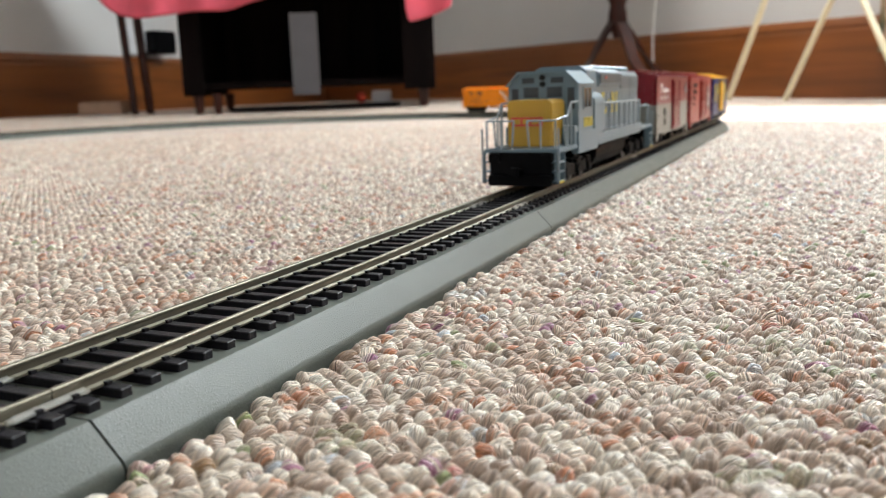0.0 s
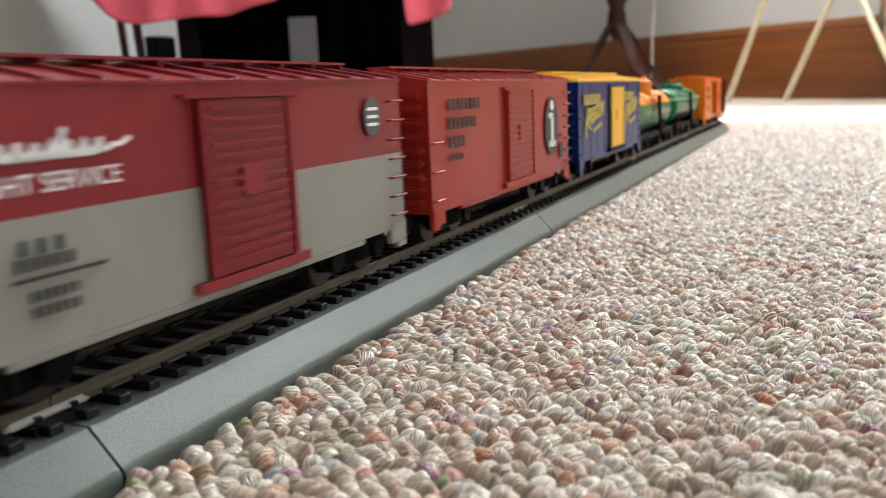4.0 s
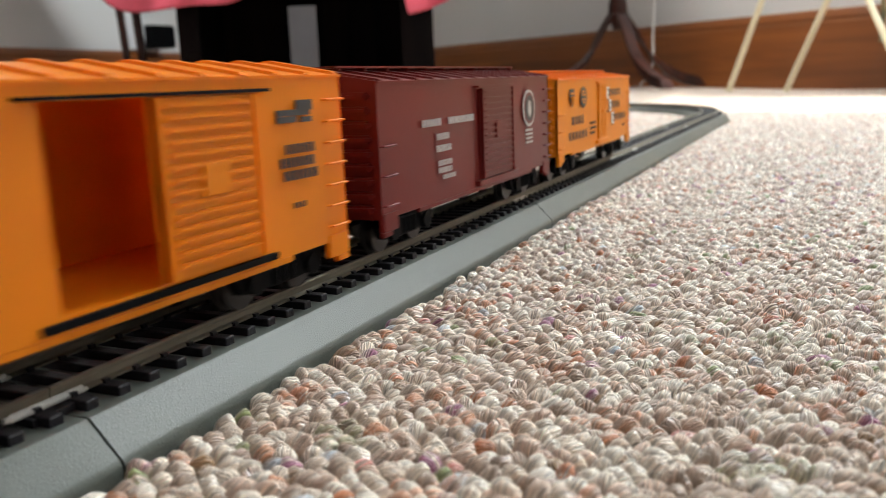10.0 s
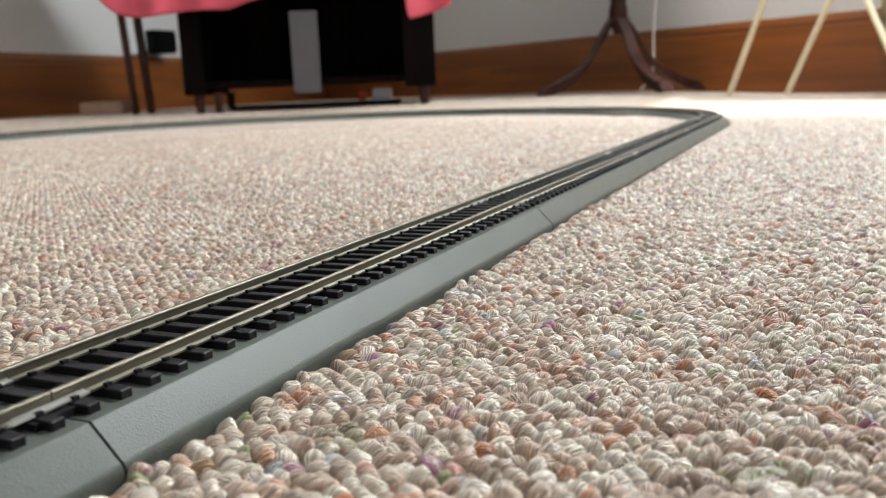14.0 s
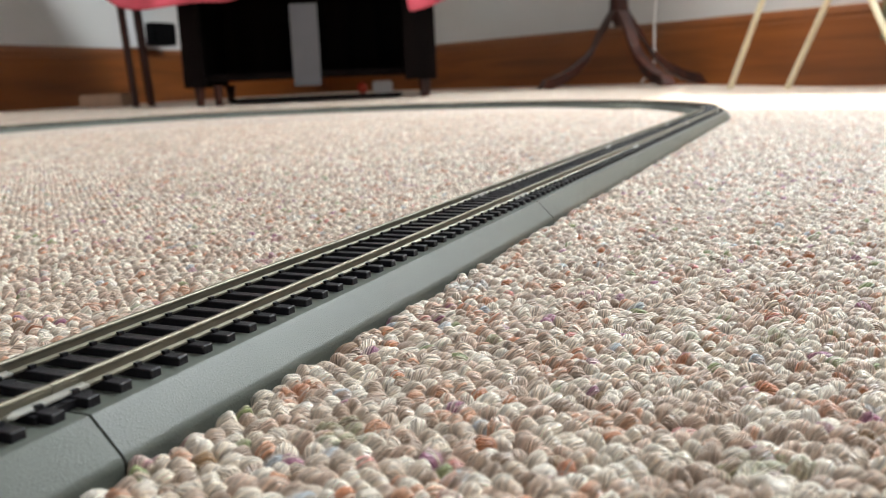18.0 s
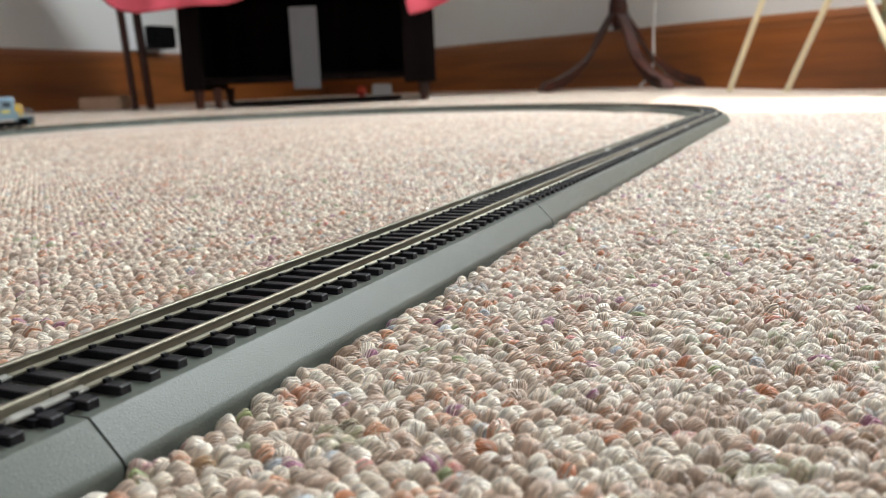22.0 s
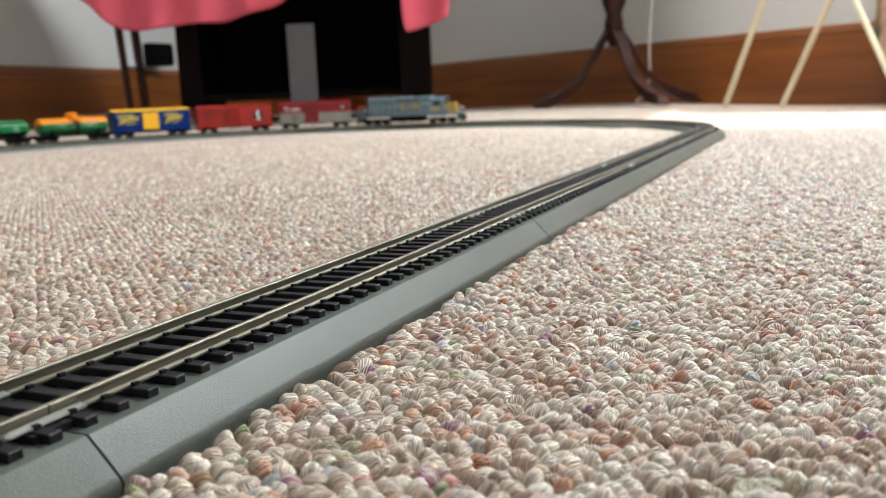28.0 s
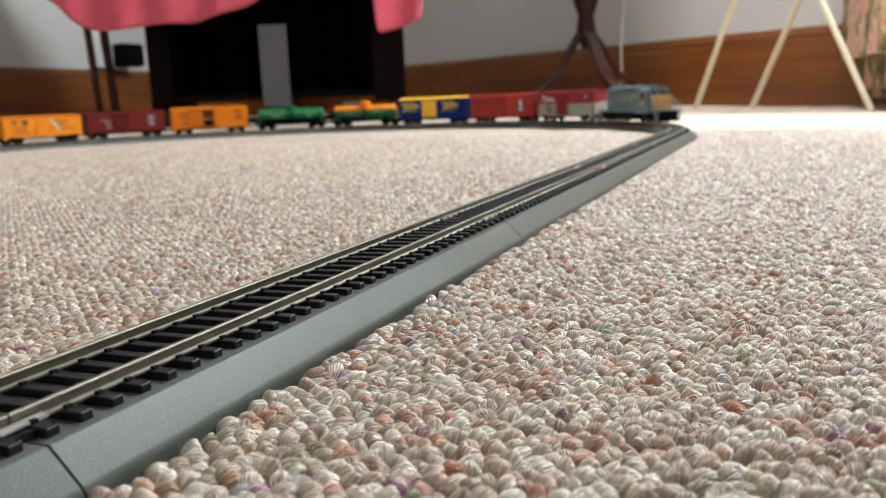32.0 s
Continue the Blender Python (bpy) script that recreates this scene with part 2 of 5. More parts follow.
CARPET, CARPET_FAR = carpet_material("berber_loops", True), carpet_material("berber_weave", False)
HAIR = mat("loose_wool", (.80, .70, .58), 0.4, vary=0.2, scale=200)
ROADBED = roadbed_material()
TIE = mat("black_tie_plastic", (.009, .008, .010), 0.5, vary=0.3, scale=300, bump=0.3, bump_scale=1500, spec=0.2)
RAIL = mat("nickel_silver", (.150, .134, .100), 0.52, metal=0.75, vary=0.15, scale=60)
JOINER = mat("bright_joiner", (.55, .55, .52), 0.32, metal=0.9, vary=0.1)
PAINT = mat("white_wall_paint", (.665, .66, .65), 0.85, vary=0.03, scale=3, bump=0.15, bump_scale=120)
OAK = wood("varnished_skirting", (.17, .050, .010), (.30, .092, .018), 0.4)
MAHOGANY = wood("dark_mahogany", (.016, .006, .005), (.060, .017, .010), 0.35, "Z")
# dark wood taken near black: the cabinet's shade is put into the colour
EBONY = wood("shade_darkened_wood", (.0022, .0016, .0016), (.007, .004, .0035), 0.7, "Z")
MAHOGANY.node_tree.nodes["Principled BSDF"].inputs["Specular IOR Level"].default_value = 0.2
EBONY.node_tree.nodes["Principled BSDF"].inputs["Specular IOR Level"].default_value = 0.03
# white board turned grey: the shade inside the cabinet is in its colour
SHADED_BOARD = mat("shaded_white_board", (.085, .082, .088), 0.8, vary=0.1, scale=20)
PINK = mat("pink_towelling", (.54, .075, .11), 0.95, vary=0.12, scale=25, bump=0.5, bump_scale=500)
PAPER = mat("white_board", (.68, .68, .70), 0.7, vary=0.05, scale=20)
CREAM = mat("cream_dowel", (.78, .72, .52), 0.5, vary=0.08, scale=15)
STEEL = mat("grey_steel_tube", (.35, .37, .36), 0.35, metal=0.7)
BLACK = mat("black_plastic", (.0025, .0025, .003), 0.55, vary=0.3, scale=200, spec=0.06)
AXLE = mat("blackened_metal", (.022, .020, .019), 0.4, metal=0.6, vary=0.3, scale=200)
LOCO = mat("pale_blue_grey_paint", (.105, .162, .195), 0.36, vary=0.05, scale=60, bump=0.06, bump_scale=900)
LOCO_DARK = mat("grey_grille", (.045, .060, .068), 0.45, vary=0.1, scale=100)
RAILING = mat("pale_grey_handrail", (.21, .26, .29), 0.4, vary=0.05)
NOSE = mat("mustard_yellow_paint", (.43, .255, .016), 0.4, vary=0.06, scale=60)
LETTER_Y = mat("yellow_lettering", (.78, .58, .03), 0.5, vary=0.05)
RED = mat("red_marking", (.50, .05, .025), 0.45)
LETTER_W = mat("white_lettering", (.78, .78, .76), 0.5, vary=0.04)
LETTER_K = mat("black_lettering", (.02, .018, .016), 0.5)
GLASS = mat("smoked_window", (.02, .025, .03), 0.08, vary=0.1)
CRIMSON = mat("crimson_plastic", (.20, .012, .017), 0.33, vary=0.07, scale=70, bump=0.05, bump_scale=900, spec=0.3)
CARGREY = mat("warm_grey_plastic", (.22, .215, .19), 0.42, vary=0.06, scale=70)
SCARLET = mat("orange_red_plastic", (.30, .018, .013), 0.36, vary=0.07, scale=70, bump=0.05, bump_scale=900, spec=0.3)
BLUE = mat("royal_blue_plastic", (.0010, .017, .118), 0.3, vary=0.08, scale=70, bump=0.05, bump_scale=900, spec=0.12)
YELLOW = mat("golden_yellow_plastic", (.85, .50, .015), 0.4, vary=0.06, scale=70)
ORANGE = mat("orange_plastic", (.78, .25, .008), 0.34, vary=0.06, scale=70, bump=0.05, bump_scale=900, spec=0.3)
AMBER = mat("amber_orange_plastic", (.66, .20, .006), 0.48, vary=0.06, scale=70, spec=0.18)
MAROON = mat("maroon_plastic", (.118, .010, .008), 0.34, vary=0.08, scale=70, bump=0.05, bump_scale=900, spec=0.16)
GREEN = mat("emerald_plastic", (.002, .115, .032), 0.3, vary=0.08, scale=60, spec=0.16)
TANKGREEN = mat("bottle_green_plastic", (.006, .10, .028), 0.3, vary=0.08, scale=60, spec=0.3)
WIRE = mat("silver_wire", (.75, .75, .7), 0.3, metal=0.8)
DECAL_PINK = mat("pink_decal", (.80, .24, .27), 0.5)
CABLE = mat("white_cable", (.72, .71, .68), 0.5)
LETTER_GOLD = mat("thin_gold_print", (.46, .36, .045), 0.5, vary=0.15, scale=300)
LETTER_PALE = mat("worn_white_print", (.42, .40, .38), 0.5, vary=0.2, scale=400)
LETTER_FAINT = mat("faint_green_print", (.17, .30, .22), 0.5, vary=0.25, scale=400)
# thin orange shell plastic lets light through
thin = ORANGE.node_tree
glow, both = thin.nodes.new("ShaderNodeBsdfTranslucent"), thin.nodes.new("ShaderNodeMixShader")
glow.inputs[0].default_value, both.inputs[0].default_value = (1.0, 0.30, 0.03, 1), 0.34
thin.links.new(thin.nodes["Principled BSDF"].outputs[0], both.inputs[1])
thin.links.new(glow.outputs[0], both.inputs[2])
thin.links.new(both.outputs[0], thin.nodes["Material Output"].inputs["Surface"])
FLORAL = floral()


# ---- building helpers ----
def box(bm, x0, y0, z0, x1, y1, z1):
    return bmesh.ops.create_cube(bm, size=1, matrix=Matrix.Translation(((x0 + x1) / 2, (y0 + y1) / 2, (z0 + z1) / 2)) @ Matrix.Diagonal((abs(x1 - x0), abs(y1 - y0), abs(z1 - z0), 1)))


def rod(bm, p, q, r, r2=None, n=8):
    p, q = Vector(p), Vector(q)
    d = q - p
    m = Matrix.Translation((p + q) / 2) @ d.to_track_quat("Z", "Y").to_matrix().to_4x4()
    return bmesh.ops.create_cone(bm, cap_ends=True, segments=n, radius1=r, radius2=r if r2 is None else r2, depth=d.length, matrix=m)


def prism(bm, profile, x0, x1):
    """A solid of (y, z) profile from x0 to x1."""
    a = [bm.verts.new((x0, y, z)) for y, z in profile]
    b = [bm.verts.new((x1, y, z)) for y, z in profile]
    n = len(profile)
    for i in range(n):
        bm.faces.new((a[i], a[(i + 1) % n], b[(i + 1) % n], b[i]))
    bm.faces.new(a[::-1])
    bm.faces.new(b)


def lathe(bm, profile, n=24):
    """A turned solid of (radius, z) profile."""
    rings = [[bm.verts.new((r * math.cos(2 * math.pi * i / n), r * math.sin(2 * math.pi * i / n), z)) for i in range(n)] for r, z in profile]
    for a, b in zip(rings, rings[1:]):
        for i in range(n):
            bm.faces.new((a[i], a[(i + 1) % n], b[(i + 1) % n], b[i]))
    bm.faces.new(rings[0][::-1])
    bm.faces.new(rings[-1])


def part(name, bm, material, parent=None, label="", bevel=0.0, smooth=False, sharp=40):
    if bevel:
        bmesh.ops.bevel(bm, geom=[e for e in bm.edges], offset=bevel, segments=2, affect="EDGES", clamp_overlap=True)
    bmesh.ops.recalc_face_normals(bm, faces=bm.faces)
    if smooth:
        for f in bm.faces:
            f.smooth = True
    me = bpy.data.meshes.new(name)
    bm.to_mesh(me)
    bm.free()
    me.materials.append(material)
    if smooth:
        me.set_sharp_from_angle(angle=radians(sharp))
    ob = new(name, me)
    ob.parent = parent
    if label:
        ob["label"] = label
    return ob


def boxes(name, cells, material, parent=None, label="", bevel=0.0):
    bm = bmesh.new()
    for c in cells:
        box(bm, *c)
    return part(name, bm, material, parent, label, bevel)


def rods(name, cells, r, material, parent=None, label="", n=6):
    bm = bmesh.new()
    for p, q in cells:
        rod(bm, p, q, r, n=n)
    return part(name, bm, material, parent, label, smooth=n > 6)


def thing(name, label, category, group="", at=None):
    ob = tagged(new(name), label, category, group)
    if at is not None:
        ob.matrix_world = at
    return ob


# ---- the oval of track ----
J, RAD, Y0, Y1 = 0.2286, 0.5588, 0.0, 0.9144
LOOP = 2 * (Y1 - Y0) + 2 * math.pi * RAD
RAIL_X, TIE_TOP, BED_TOP = 0.0088, 0.0086, 0.0070
SHOULDER = [(.0150, .0070), (.0160, .0070), (.0165, .0069), (.0168, .0066), (.0171, .0063), (.0219, .0013), (.0222, .0010), (.0226, .0003), (.0227, -.0004), (.0227, -.0030)]
BED = [(-u, z) for u, z in SHOULDER[::-1]] + SHOULDER
RAILS = [(-.0012, .0086), (-.0012, .0090), (-.0004, .0093), (-.0004, .0103), (-.0006, .0106), (-.0006, .0110), (-.0004, .0112), (.0004, .0112), (.0006, .0110), (.0006, .0106),
         (.0004, .0103), (.0004, .0093), (.0012, .0090), (.0012, .0086)]


def place(s):
    """Point and heading of the track s metres on from the joint by the camera."""
    s %= LOOP
    if s < -Y0:
        return Vector((0, -s, 0)), Vector((0, -1, 0))
    s += Y0
    if s < math.pi * RAD:
        a = s / RAD
        return Vector((-RAD + RAD * math.cos(a), Y0 - RAD * math.sin(a), 0)), Vector((-math.sin(a), -math.cos(a), 0))
    s -= math.pi * RAD
    if s < Y1 - Y0:
        return Vector((-2 * RAD, Y0 + s, 0)), Vector((0, 1, 0))
    s -= Y1 - Y0
    if s < math.pi * RAD:
        a = s / RAD
        return Vector((-RAD - RAD * math.cos(a), Y1 + RAD * math.sin(a), 0)), Vector((math.sin(a), math.cos(a), 0))
    return Vector((0, Y1 - (s - math.pi * RAD), 0)), Vector((0, -1, 0))


def straight_at(u, k):
    return Vector((u, k * J, 0)), 0.0


def curve_at(u, k):
    a = k * math.pi / 8
    return Vector(((RAD + u) * math.cos(a), (RAD + u) * math.sin(a), 0)), a


def along(name, profile, at, u0, steps, k0, k1, material, parent, label=""):
    bm = bmesh.new()
    rows = []
    for i in range(steps + 1):
        k = k0 + (k1 - k0) * i / steps
        rows.append([bm.verts.new(at(u0 + u, k)[0] + Vector((0, 0, z))) for u, z in profile])
    n = len(profile)
    for a, b in zip(rows, rows[1:]):
        for i in range(n):
            bm.faces.new((a[i], a[(i + 1) % n], b[(i + 1) % n], b[i]))
    bm.faces.new(rows[0][::-1])
    bm.faces.new(rows[-1])
    return part(name, bm, material, parent, label, smooth=name == "roadbed", sharp=24)


def tie_mesh():
    bm = bmesh.new()
    box(bm, -.0143, -.0013, BED_TOP - .0004, .0143, .0013, TIE_TOP)
    bmesh.ops.bevel(bm, geom=bm.edges[:], offset=.00018, segments=1, affect="EDGES")
    for r in (-RAIL_X, RAIL_X):
        for k in (-1, 1):
            box(bm, r + k * .0010, -.0006, TIE_TOP - .0002, r + k * .0019, .0006, TIE_TOP + .0007)
    bmesh.ops.recalc_face_normals(bm, faces=bm.faces)
    me = bpy.data.meshes.new("tie")
    bm.to_mesh(me)
    bm.free()
    me.materials.append(TIE)
    return me


TIE_MESH = tie_mesh()


def track_section(name, at, steps, count, gap=.0002):
    root = thing(name, "grey plastic roadbed track with black ties lying on carpet", "toy track", "oval of track")
    along("roadbed", BED, at, 0, steps, gap, 1 - gap, ROADBED, root)
    for r in (-RAIL_X, RAIL_X):
        rail = along("rail", RAILS, at, r, steps, .0006, .9994, RAIL, root)
        bm = bmesh.new()
        p, a = at(r, 1)
        for k in (-1, 1):
            box(bm, k * .0004, -.0080, .0090, k * .0010, .0062, .0096)
            box(bm, k * .0008, -.0084, .0086, k * .0017, .0066, .0092)
            box(bm, k * .0006, -.0092, .0087, k * .0015, -.0078, .0095)
        j = part("rail_joiner", bm, JOINER, rail, "bright metal rail joiner", bevel=.0002)
        j.matrix_local = Matrix.Translation(p) @ Matrix.Rotation(a, 4, "Z")
    # moulded web of the end ties at the joint
    for k in (.012, .988):
        p, a = at(0, k)
        for s in (-.0088, .0088):
            bm = bmesh.new()
            bmesh.ops.create_cube(bm, size=1, matrix=Matrix.Translation(p + Vector((0, 0, .0076))) @ Matrix.Rotation(a, 4, "Z") @ Matrix.Translation((s, 0, 0)) @ Matrix.Diagonal((.0062, .006, .0014, 1)))
            part("end_tie_web", bm, TIE, root)
    for i in range(count):
        tie = new("tie", TIE_MESH)
        tie.parent = root
        p, a = at(0, (i + .5) / count)
        tie.matrix_local = Matrix.Translation(p) @ Matrix.Rotation(a, 4, "Z")
    return root


def lay_track():
    near = track_section("straight_track", straight_at, 1, 33, .0022)
    near.matrix_world = pose(0, Y0, 0)
    first = track_section("straight_track", straight_at, 1, 33)
    first.matrix_world = pose(0, Y0 + J, 0)
    for k in range(2, 4):
        copy_thing(first, pose(0, Y0 + k * J, 0))
    for k in range(4):
        copy_thing(first, pose(-2 * RAD, Y0 + k * J, 0))
    bend = track_section("curved_track", curve_at, 10, 32)
    bend.matrix_world = pose(-RAD, Y1, 0)
    for k in range(1, 16):
        copy_thing(bend, pose(-RAD, Y1 if k < 8 else Y0, 0, 0, 0, 22.5 * k))


lay_track()


# ---- carpet ----
def step(a, b, v):
    f = np.clip((v - a) / (b - a), 0, 1)
    return f * f * (3 - 2 * f)


def rise(x, y):
    """The old floor climbs a little towards the walls."""
    return .021 * step(1.05, 1.42, np.hypot(x + .56, y - .46)) * step(.7, 1.5, .4 * y - .9 * x)


def sheet(name, co, faces, material, uv=None):
    me = bpy.data.meshes.new(name)
    n = faces.shape[1]
    me.vertices.add(len(co))
    me.vertices.foreach_set("co", co.ravel())
    me.loops.add(faces.size)
    me.loops.foreach_set("vertex_index", faces.ravel().astype(np.int32))
    me.polygons.add(len(faces))
    me.polygons.foreach_set("loop_start", np.arange(0, faces.size, n, dtype=np.int32))
    me.polygons.foreach_set("use_smooth", np.ones(len(faces), bool))
    if uv is not None:
        me.uv_layers.new(name="strand").data.foreach_set("uv", uv[faces.ravel()].astype(np.float32).ravel())
    me.update(calc_edges=True)
    me.materials.append(material)
    return new(name, me)


def grid_faces(nu, nv):
    return np.array([(j * nu + i, j * nu + i + 1, (j + 1) * nu + i + 1, (j + 1) * nu + i) for j in range(nv - 1) for i in range(nu - 1)])


def carpet():
    """A wall-to-wall ground sheet, and tufted wool loops over the stretch beside the track."""
    x, y = np.meshgrid(np.linspace(-3.2, 1.9, 86), np.linspace(-2.6, 3.9, 109))
    floor = sheet("floor", np.stack([x.ravel(), y.ravel(), (rise(x, y) - .0030 + .0030 * step(1.35, 1.60, np.hypot(x - .12, y + .09))).ravel()], -1), grid_faces(86, 109), CARPET_FAR)
    tagged(floor, "beige flecked wool carpet wall to wall", "carpet", kind="structure")
    rng = np.random.default_rng(4)
    mid = np.array((0.12, -0.09))

    def field(r0, r1, px, py):
        g, h = int(2 * r1 / px) + 2, int(2 * r1 / py) + 2
        ix, iy = np.meshgrid(np.arange(-g, g), np.arange(-h, h))
        x = ((ix + .5 * (iy % 2)) * px + rng.normal(0, px * .12, ix.shape)).ravel()
        y = (iy * py + rng.normal(0, py * .14, ix.shape)).ravel()
        x, y = .95 * x - .31 * y, .95 * y + .31 * x
        r, a = np.hypot(x, y), np.degrees(np.arctan2(x, y))
        keep = (r >= r0) & (r < r1) & (a > -57) & (a < 9)
        x, y = x[keep] + mid[0], y[keep] + mid[1]
        off = (np.abs(x) > .0240) | (y > .92)
        return x[off], y[off]

    def tufts(name, x, y, nu, nv, length, width, height):
        count = len(x)
        u, v = np.meshgrid(np.linspace(-1, 1, nu), np.linspace(-1, 1, nv))
        u, v = u.ravel(), v.ravel()
        # a plump leaning loop of two-ply yarn, grooved where the plies twist
        du, dv = u * np.sqrt(1 - .5 * v * v), v * np.sqrt(1 - .5 * u * u)
        rho = np.clip(np.hypot(du, dv), 1e-6, 1)
        sx, sy, dome = du / rho * np.sin(rho * 1.57), dv / rho * np.sin(rho * 1.57), np.cos(rho * 1.57)
        twist = rng.uniform(-1.5, 1.5, (count, 1)) + (sx * 1.0 + sy * .8)[None] * 2.2
        groove = .86 + .14 * np.abs(np.cos(twist))
        yaw = rng.normal(.38, .34, count) + np.where(rng.random(count) < .15, rng.normal(0, 1.0, count), 0)
        L, W = length * rng.uniform(.75, 1.25, count), width * rng.uniform(.78, 1.22, count)
        H = height * rng.uniform(.70, 1.22, count)
        z = dome[None] * groove * H[:, None]
        lean = rng.normal(.25, .3, (count, 1))
        lx, ly = np.outer(L, sx) * (.7 + .3 * groove) + lean * z * .5, np.outer(W, sy) * (.7 + .3 * groove)
        lz = z * (1 + rng.normal(0, .20, (count, 1)) * sx[None])
        c, s = np.cos(yaw)[:, None], np.sin(yaw)[:, None]
        co = np.stack([x[:, None] + c * lx - s * ly, y[:, None] + s * lx + c * ly, lz - .0026 + rise(x, y)[:, None]], -1).reshape(-1, 3)
        faces = (grid_faces(nu, nv)[None] + (np.arange(count) * nu * nv)[:, None, None]).reshape(-1, 4)
        shift = rng.uniform(0, 90, (count, 2))
        ax, ay = np.outer(L, np.arcsin(np.clip(sx, -1, 1))), np.outer(W, np.arcsin(np.clip(sy, -1, 1)))
        uv = np.stack([(.80 * ax + .60 * ay) * 420 + shift[:, :1], (.80 * ay - .60 * ax) * 4200 + shift[:, 1:]], -1).reshape(-1, 2)
        tagged(sheet(name, co, faces, CARPET, uv), "nubbly beige wool carpet loops with coloured flecks", "carpet", kind="stuff")

    def stray_fibres(count):
        """Loose hairs that curl over the loops nearest the track."""
        r, a = np.sqrt(rng.uniform(.095 ** 2, .42 ** 2, count)), np.radians(rng.uniform(-56, 8, count))
        x, y = mid[0] + r * np.sin(a), mid[1] + r * np.cos(a)
        keep = np.abs(x) > .0300
        x, y = x[keep], y[keep]
        n = len(x)
        yaw, size = rng.uniform(0, 6.28, n), rng.uniform(.0012, .0034, n)
        f = np.linspace(-1, 1, 5)
        arc = np.outer(size, f)
        bend = rng.normal(0, .35, n)[:, None] * size[:, None] * f * f
        up = -.0002 + rng.uniform(.0002, .0011, n)[:, None] * (1 - f * f)
        c, s = np.cos(yaw)[:, None], np.sin(yaw)[:, None]
        px, py = x[:, None] + c * arc - s * bend, y[:, None] + s * arc + c * bend
        ring = [(0, .00004), (-.000032, -.00002), (.000032, -.00002)]
        co = np.stack([np.stack([px - s * w, py + c * w, up + h], -1) for w, h in ring], 2).reshape(-1, 3)
        one = np.array([(i * 3 + j, i * 3 + (j + 1) % 3, i * 3 + 3 + (j + 1) % 3, i * 3 + 3 + j) for i in range(4) for j in range(3)])
        faces = (one[None] + (np.arange(n) * 15)[:, None, None]).reshape(-1, 4)
        tagged(sheet("stray_fibres", co, faces, HAIR), "fine pale stray wool fibres on the carpet", "carpet", kind="stuff")

    stray_fibres(4200)
    tufts("carpet_loops", *field(.09, .36, .0036, .0030), 9, 9, .0024, .0020, .0028)
    tufts("carpet_loops", *field(.36, .62, .0036, .0030), 6, 6, .0024, .0020, .0028)
    tufts("carpet_loops", *field(.62, 1.38, .0036, .0030), 4, 4, .0024, .0020, .0028)


carpet()


# ---- rolling stock ----
def truck(parent, x, axles=2, pitch=.0205):
    t = new("truck")
    t.parent, t.location = parent, (x, 0, 0)
    half = pitch * (axles - 1) / 2
    for k in (-1, 1):
        bm = bmesh.new()
        y = k * .0125
        prism_pts = [(-half - .006, .0190), (-half - .003, .0215), (-half * .4, .0205), (half * .4, .0205), (half + .003, .0215), (half + .006, .0190), (half + .004, .0155), (half * .45, .0150), (-half * .45, .0150), (-half - .004, .0155)]
        a = [bm.verts.new((px, y - .0012, pz)) for px, pz in prism_pts]
        b = [bm.verts.new((px, y + .0012, pz)) for px, pz in prism_pts]
        for i in range(len(a)):
            bm.faces.new((a[i], a[(i + 1) % len(a)], b[(i + 1) % len(a)], b[i]))
        bm.faces.new(a[::-1])
        bm.faces.new(b)
        for i in range(axles):
            xx = -half + i * pitch
            rod(bm, (xx, y, .0172), (xx, y + k * .0024, .0172), .0026, n=10)
            box(bm, xx - .0032, y, .0185, xx + .0032, y + k * .0018, .0222)
        for i in range(3):
            rod(bm, (-.003 + .003 * i, y + k * .0008, .0155), (-.003 + .003 * i, y + k * .0008, .0200), .0012, n=6)
        part("side_frame", bm, BLACK, t)
    for i in range(axles):
        xx = -half + i * pitch
        for k in (-1, 1):
            bm = bmesh.new()
            rod(bm, (xx, k * .0078, .0166), (xx, k * .0102, .0166), .0054, n=20)
            rod(bm, (xx, k * .0070, .0166), (xx, k * .0080, .0166), .0061, n=20)
            part("wheel", bm, AXLE, t, smooth=True)
    boxes("bolster", [(-.004, -.012, .0185, .004, .012, .0225)], BLACK, t)
    return t


def coupler(parent, x, k):
    bm = bmesh.new()
    box(bm, x - k * .010, -.003, .0185, x, .003, .0225)
    box(bm, x, -.0012, .0190, x + k * .0050, .0012, .0215)
    box(bm, x + k * .0050, -.0026, .0180, x + k * .0085, .0008, .0225)
    part("coupler", bm, BLACK, parent, bevel=.0003)


def words(parent, text, x, z, size, material, side, y=.0178, shear=0.0, name="lettering", bold=0.0):
    """Flat lettering on the flank of a car; x is its middle."""
    cu = bpy.data.curves.new(name, "FONT")
    cu.body, cu.size, cu.shear, cu.align_x, cu.align_y, cu.offset = text, size, shear, "CENTER", "CENTER", bold
    tmp = bpy.data.objects.new(name, cu)
    scene.collection.objects.link(tmp)
    me = bpy.data.meshes.new_from_object(tmp.evaluated_get(bpy.context.evaluated_depsgraph_get()))
    bpy.data.objects.remove(tmp)
    me.materials.clear()
    me.materials.append(material)
    ob = new(name, me)
    ob.parent = parent
    ob.matrix_local = Matrix.Translation((x, side * y, z)) @ Matrix.Rotation(radians(180 if side > 0 else 0), 4, "Z") @ Matrix.Rotation(radians(90), 4, "X")
    return ob


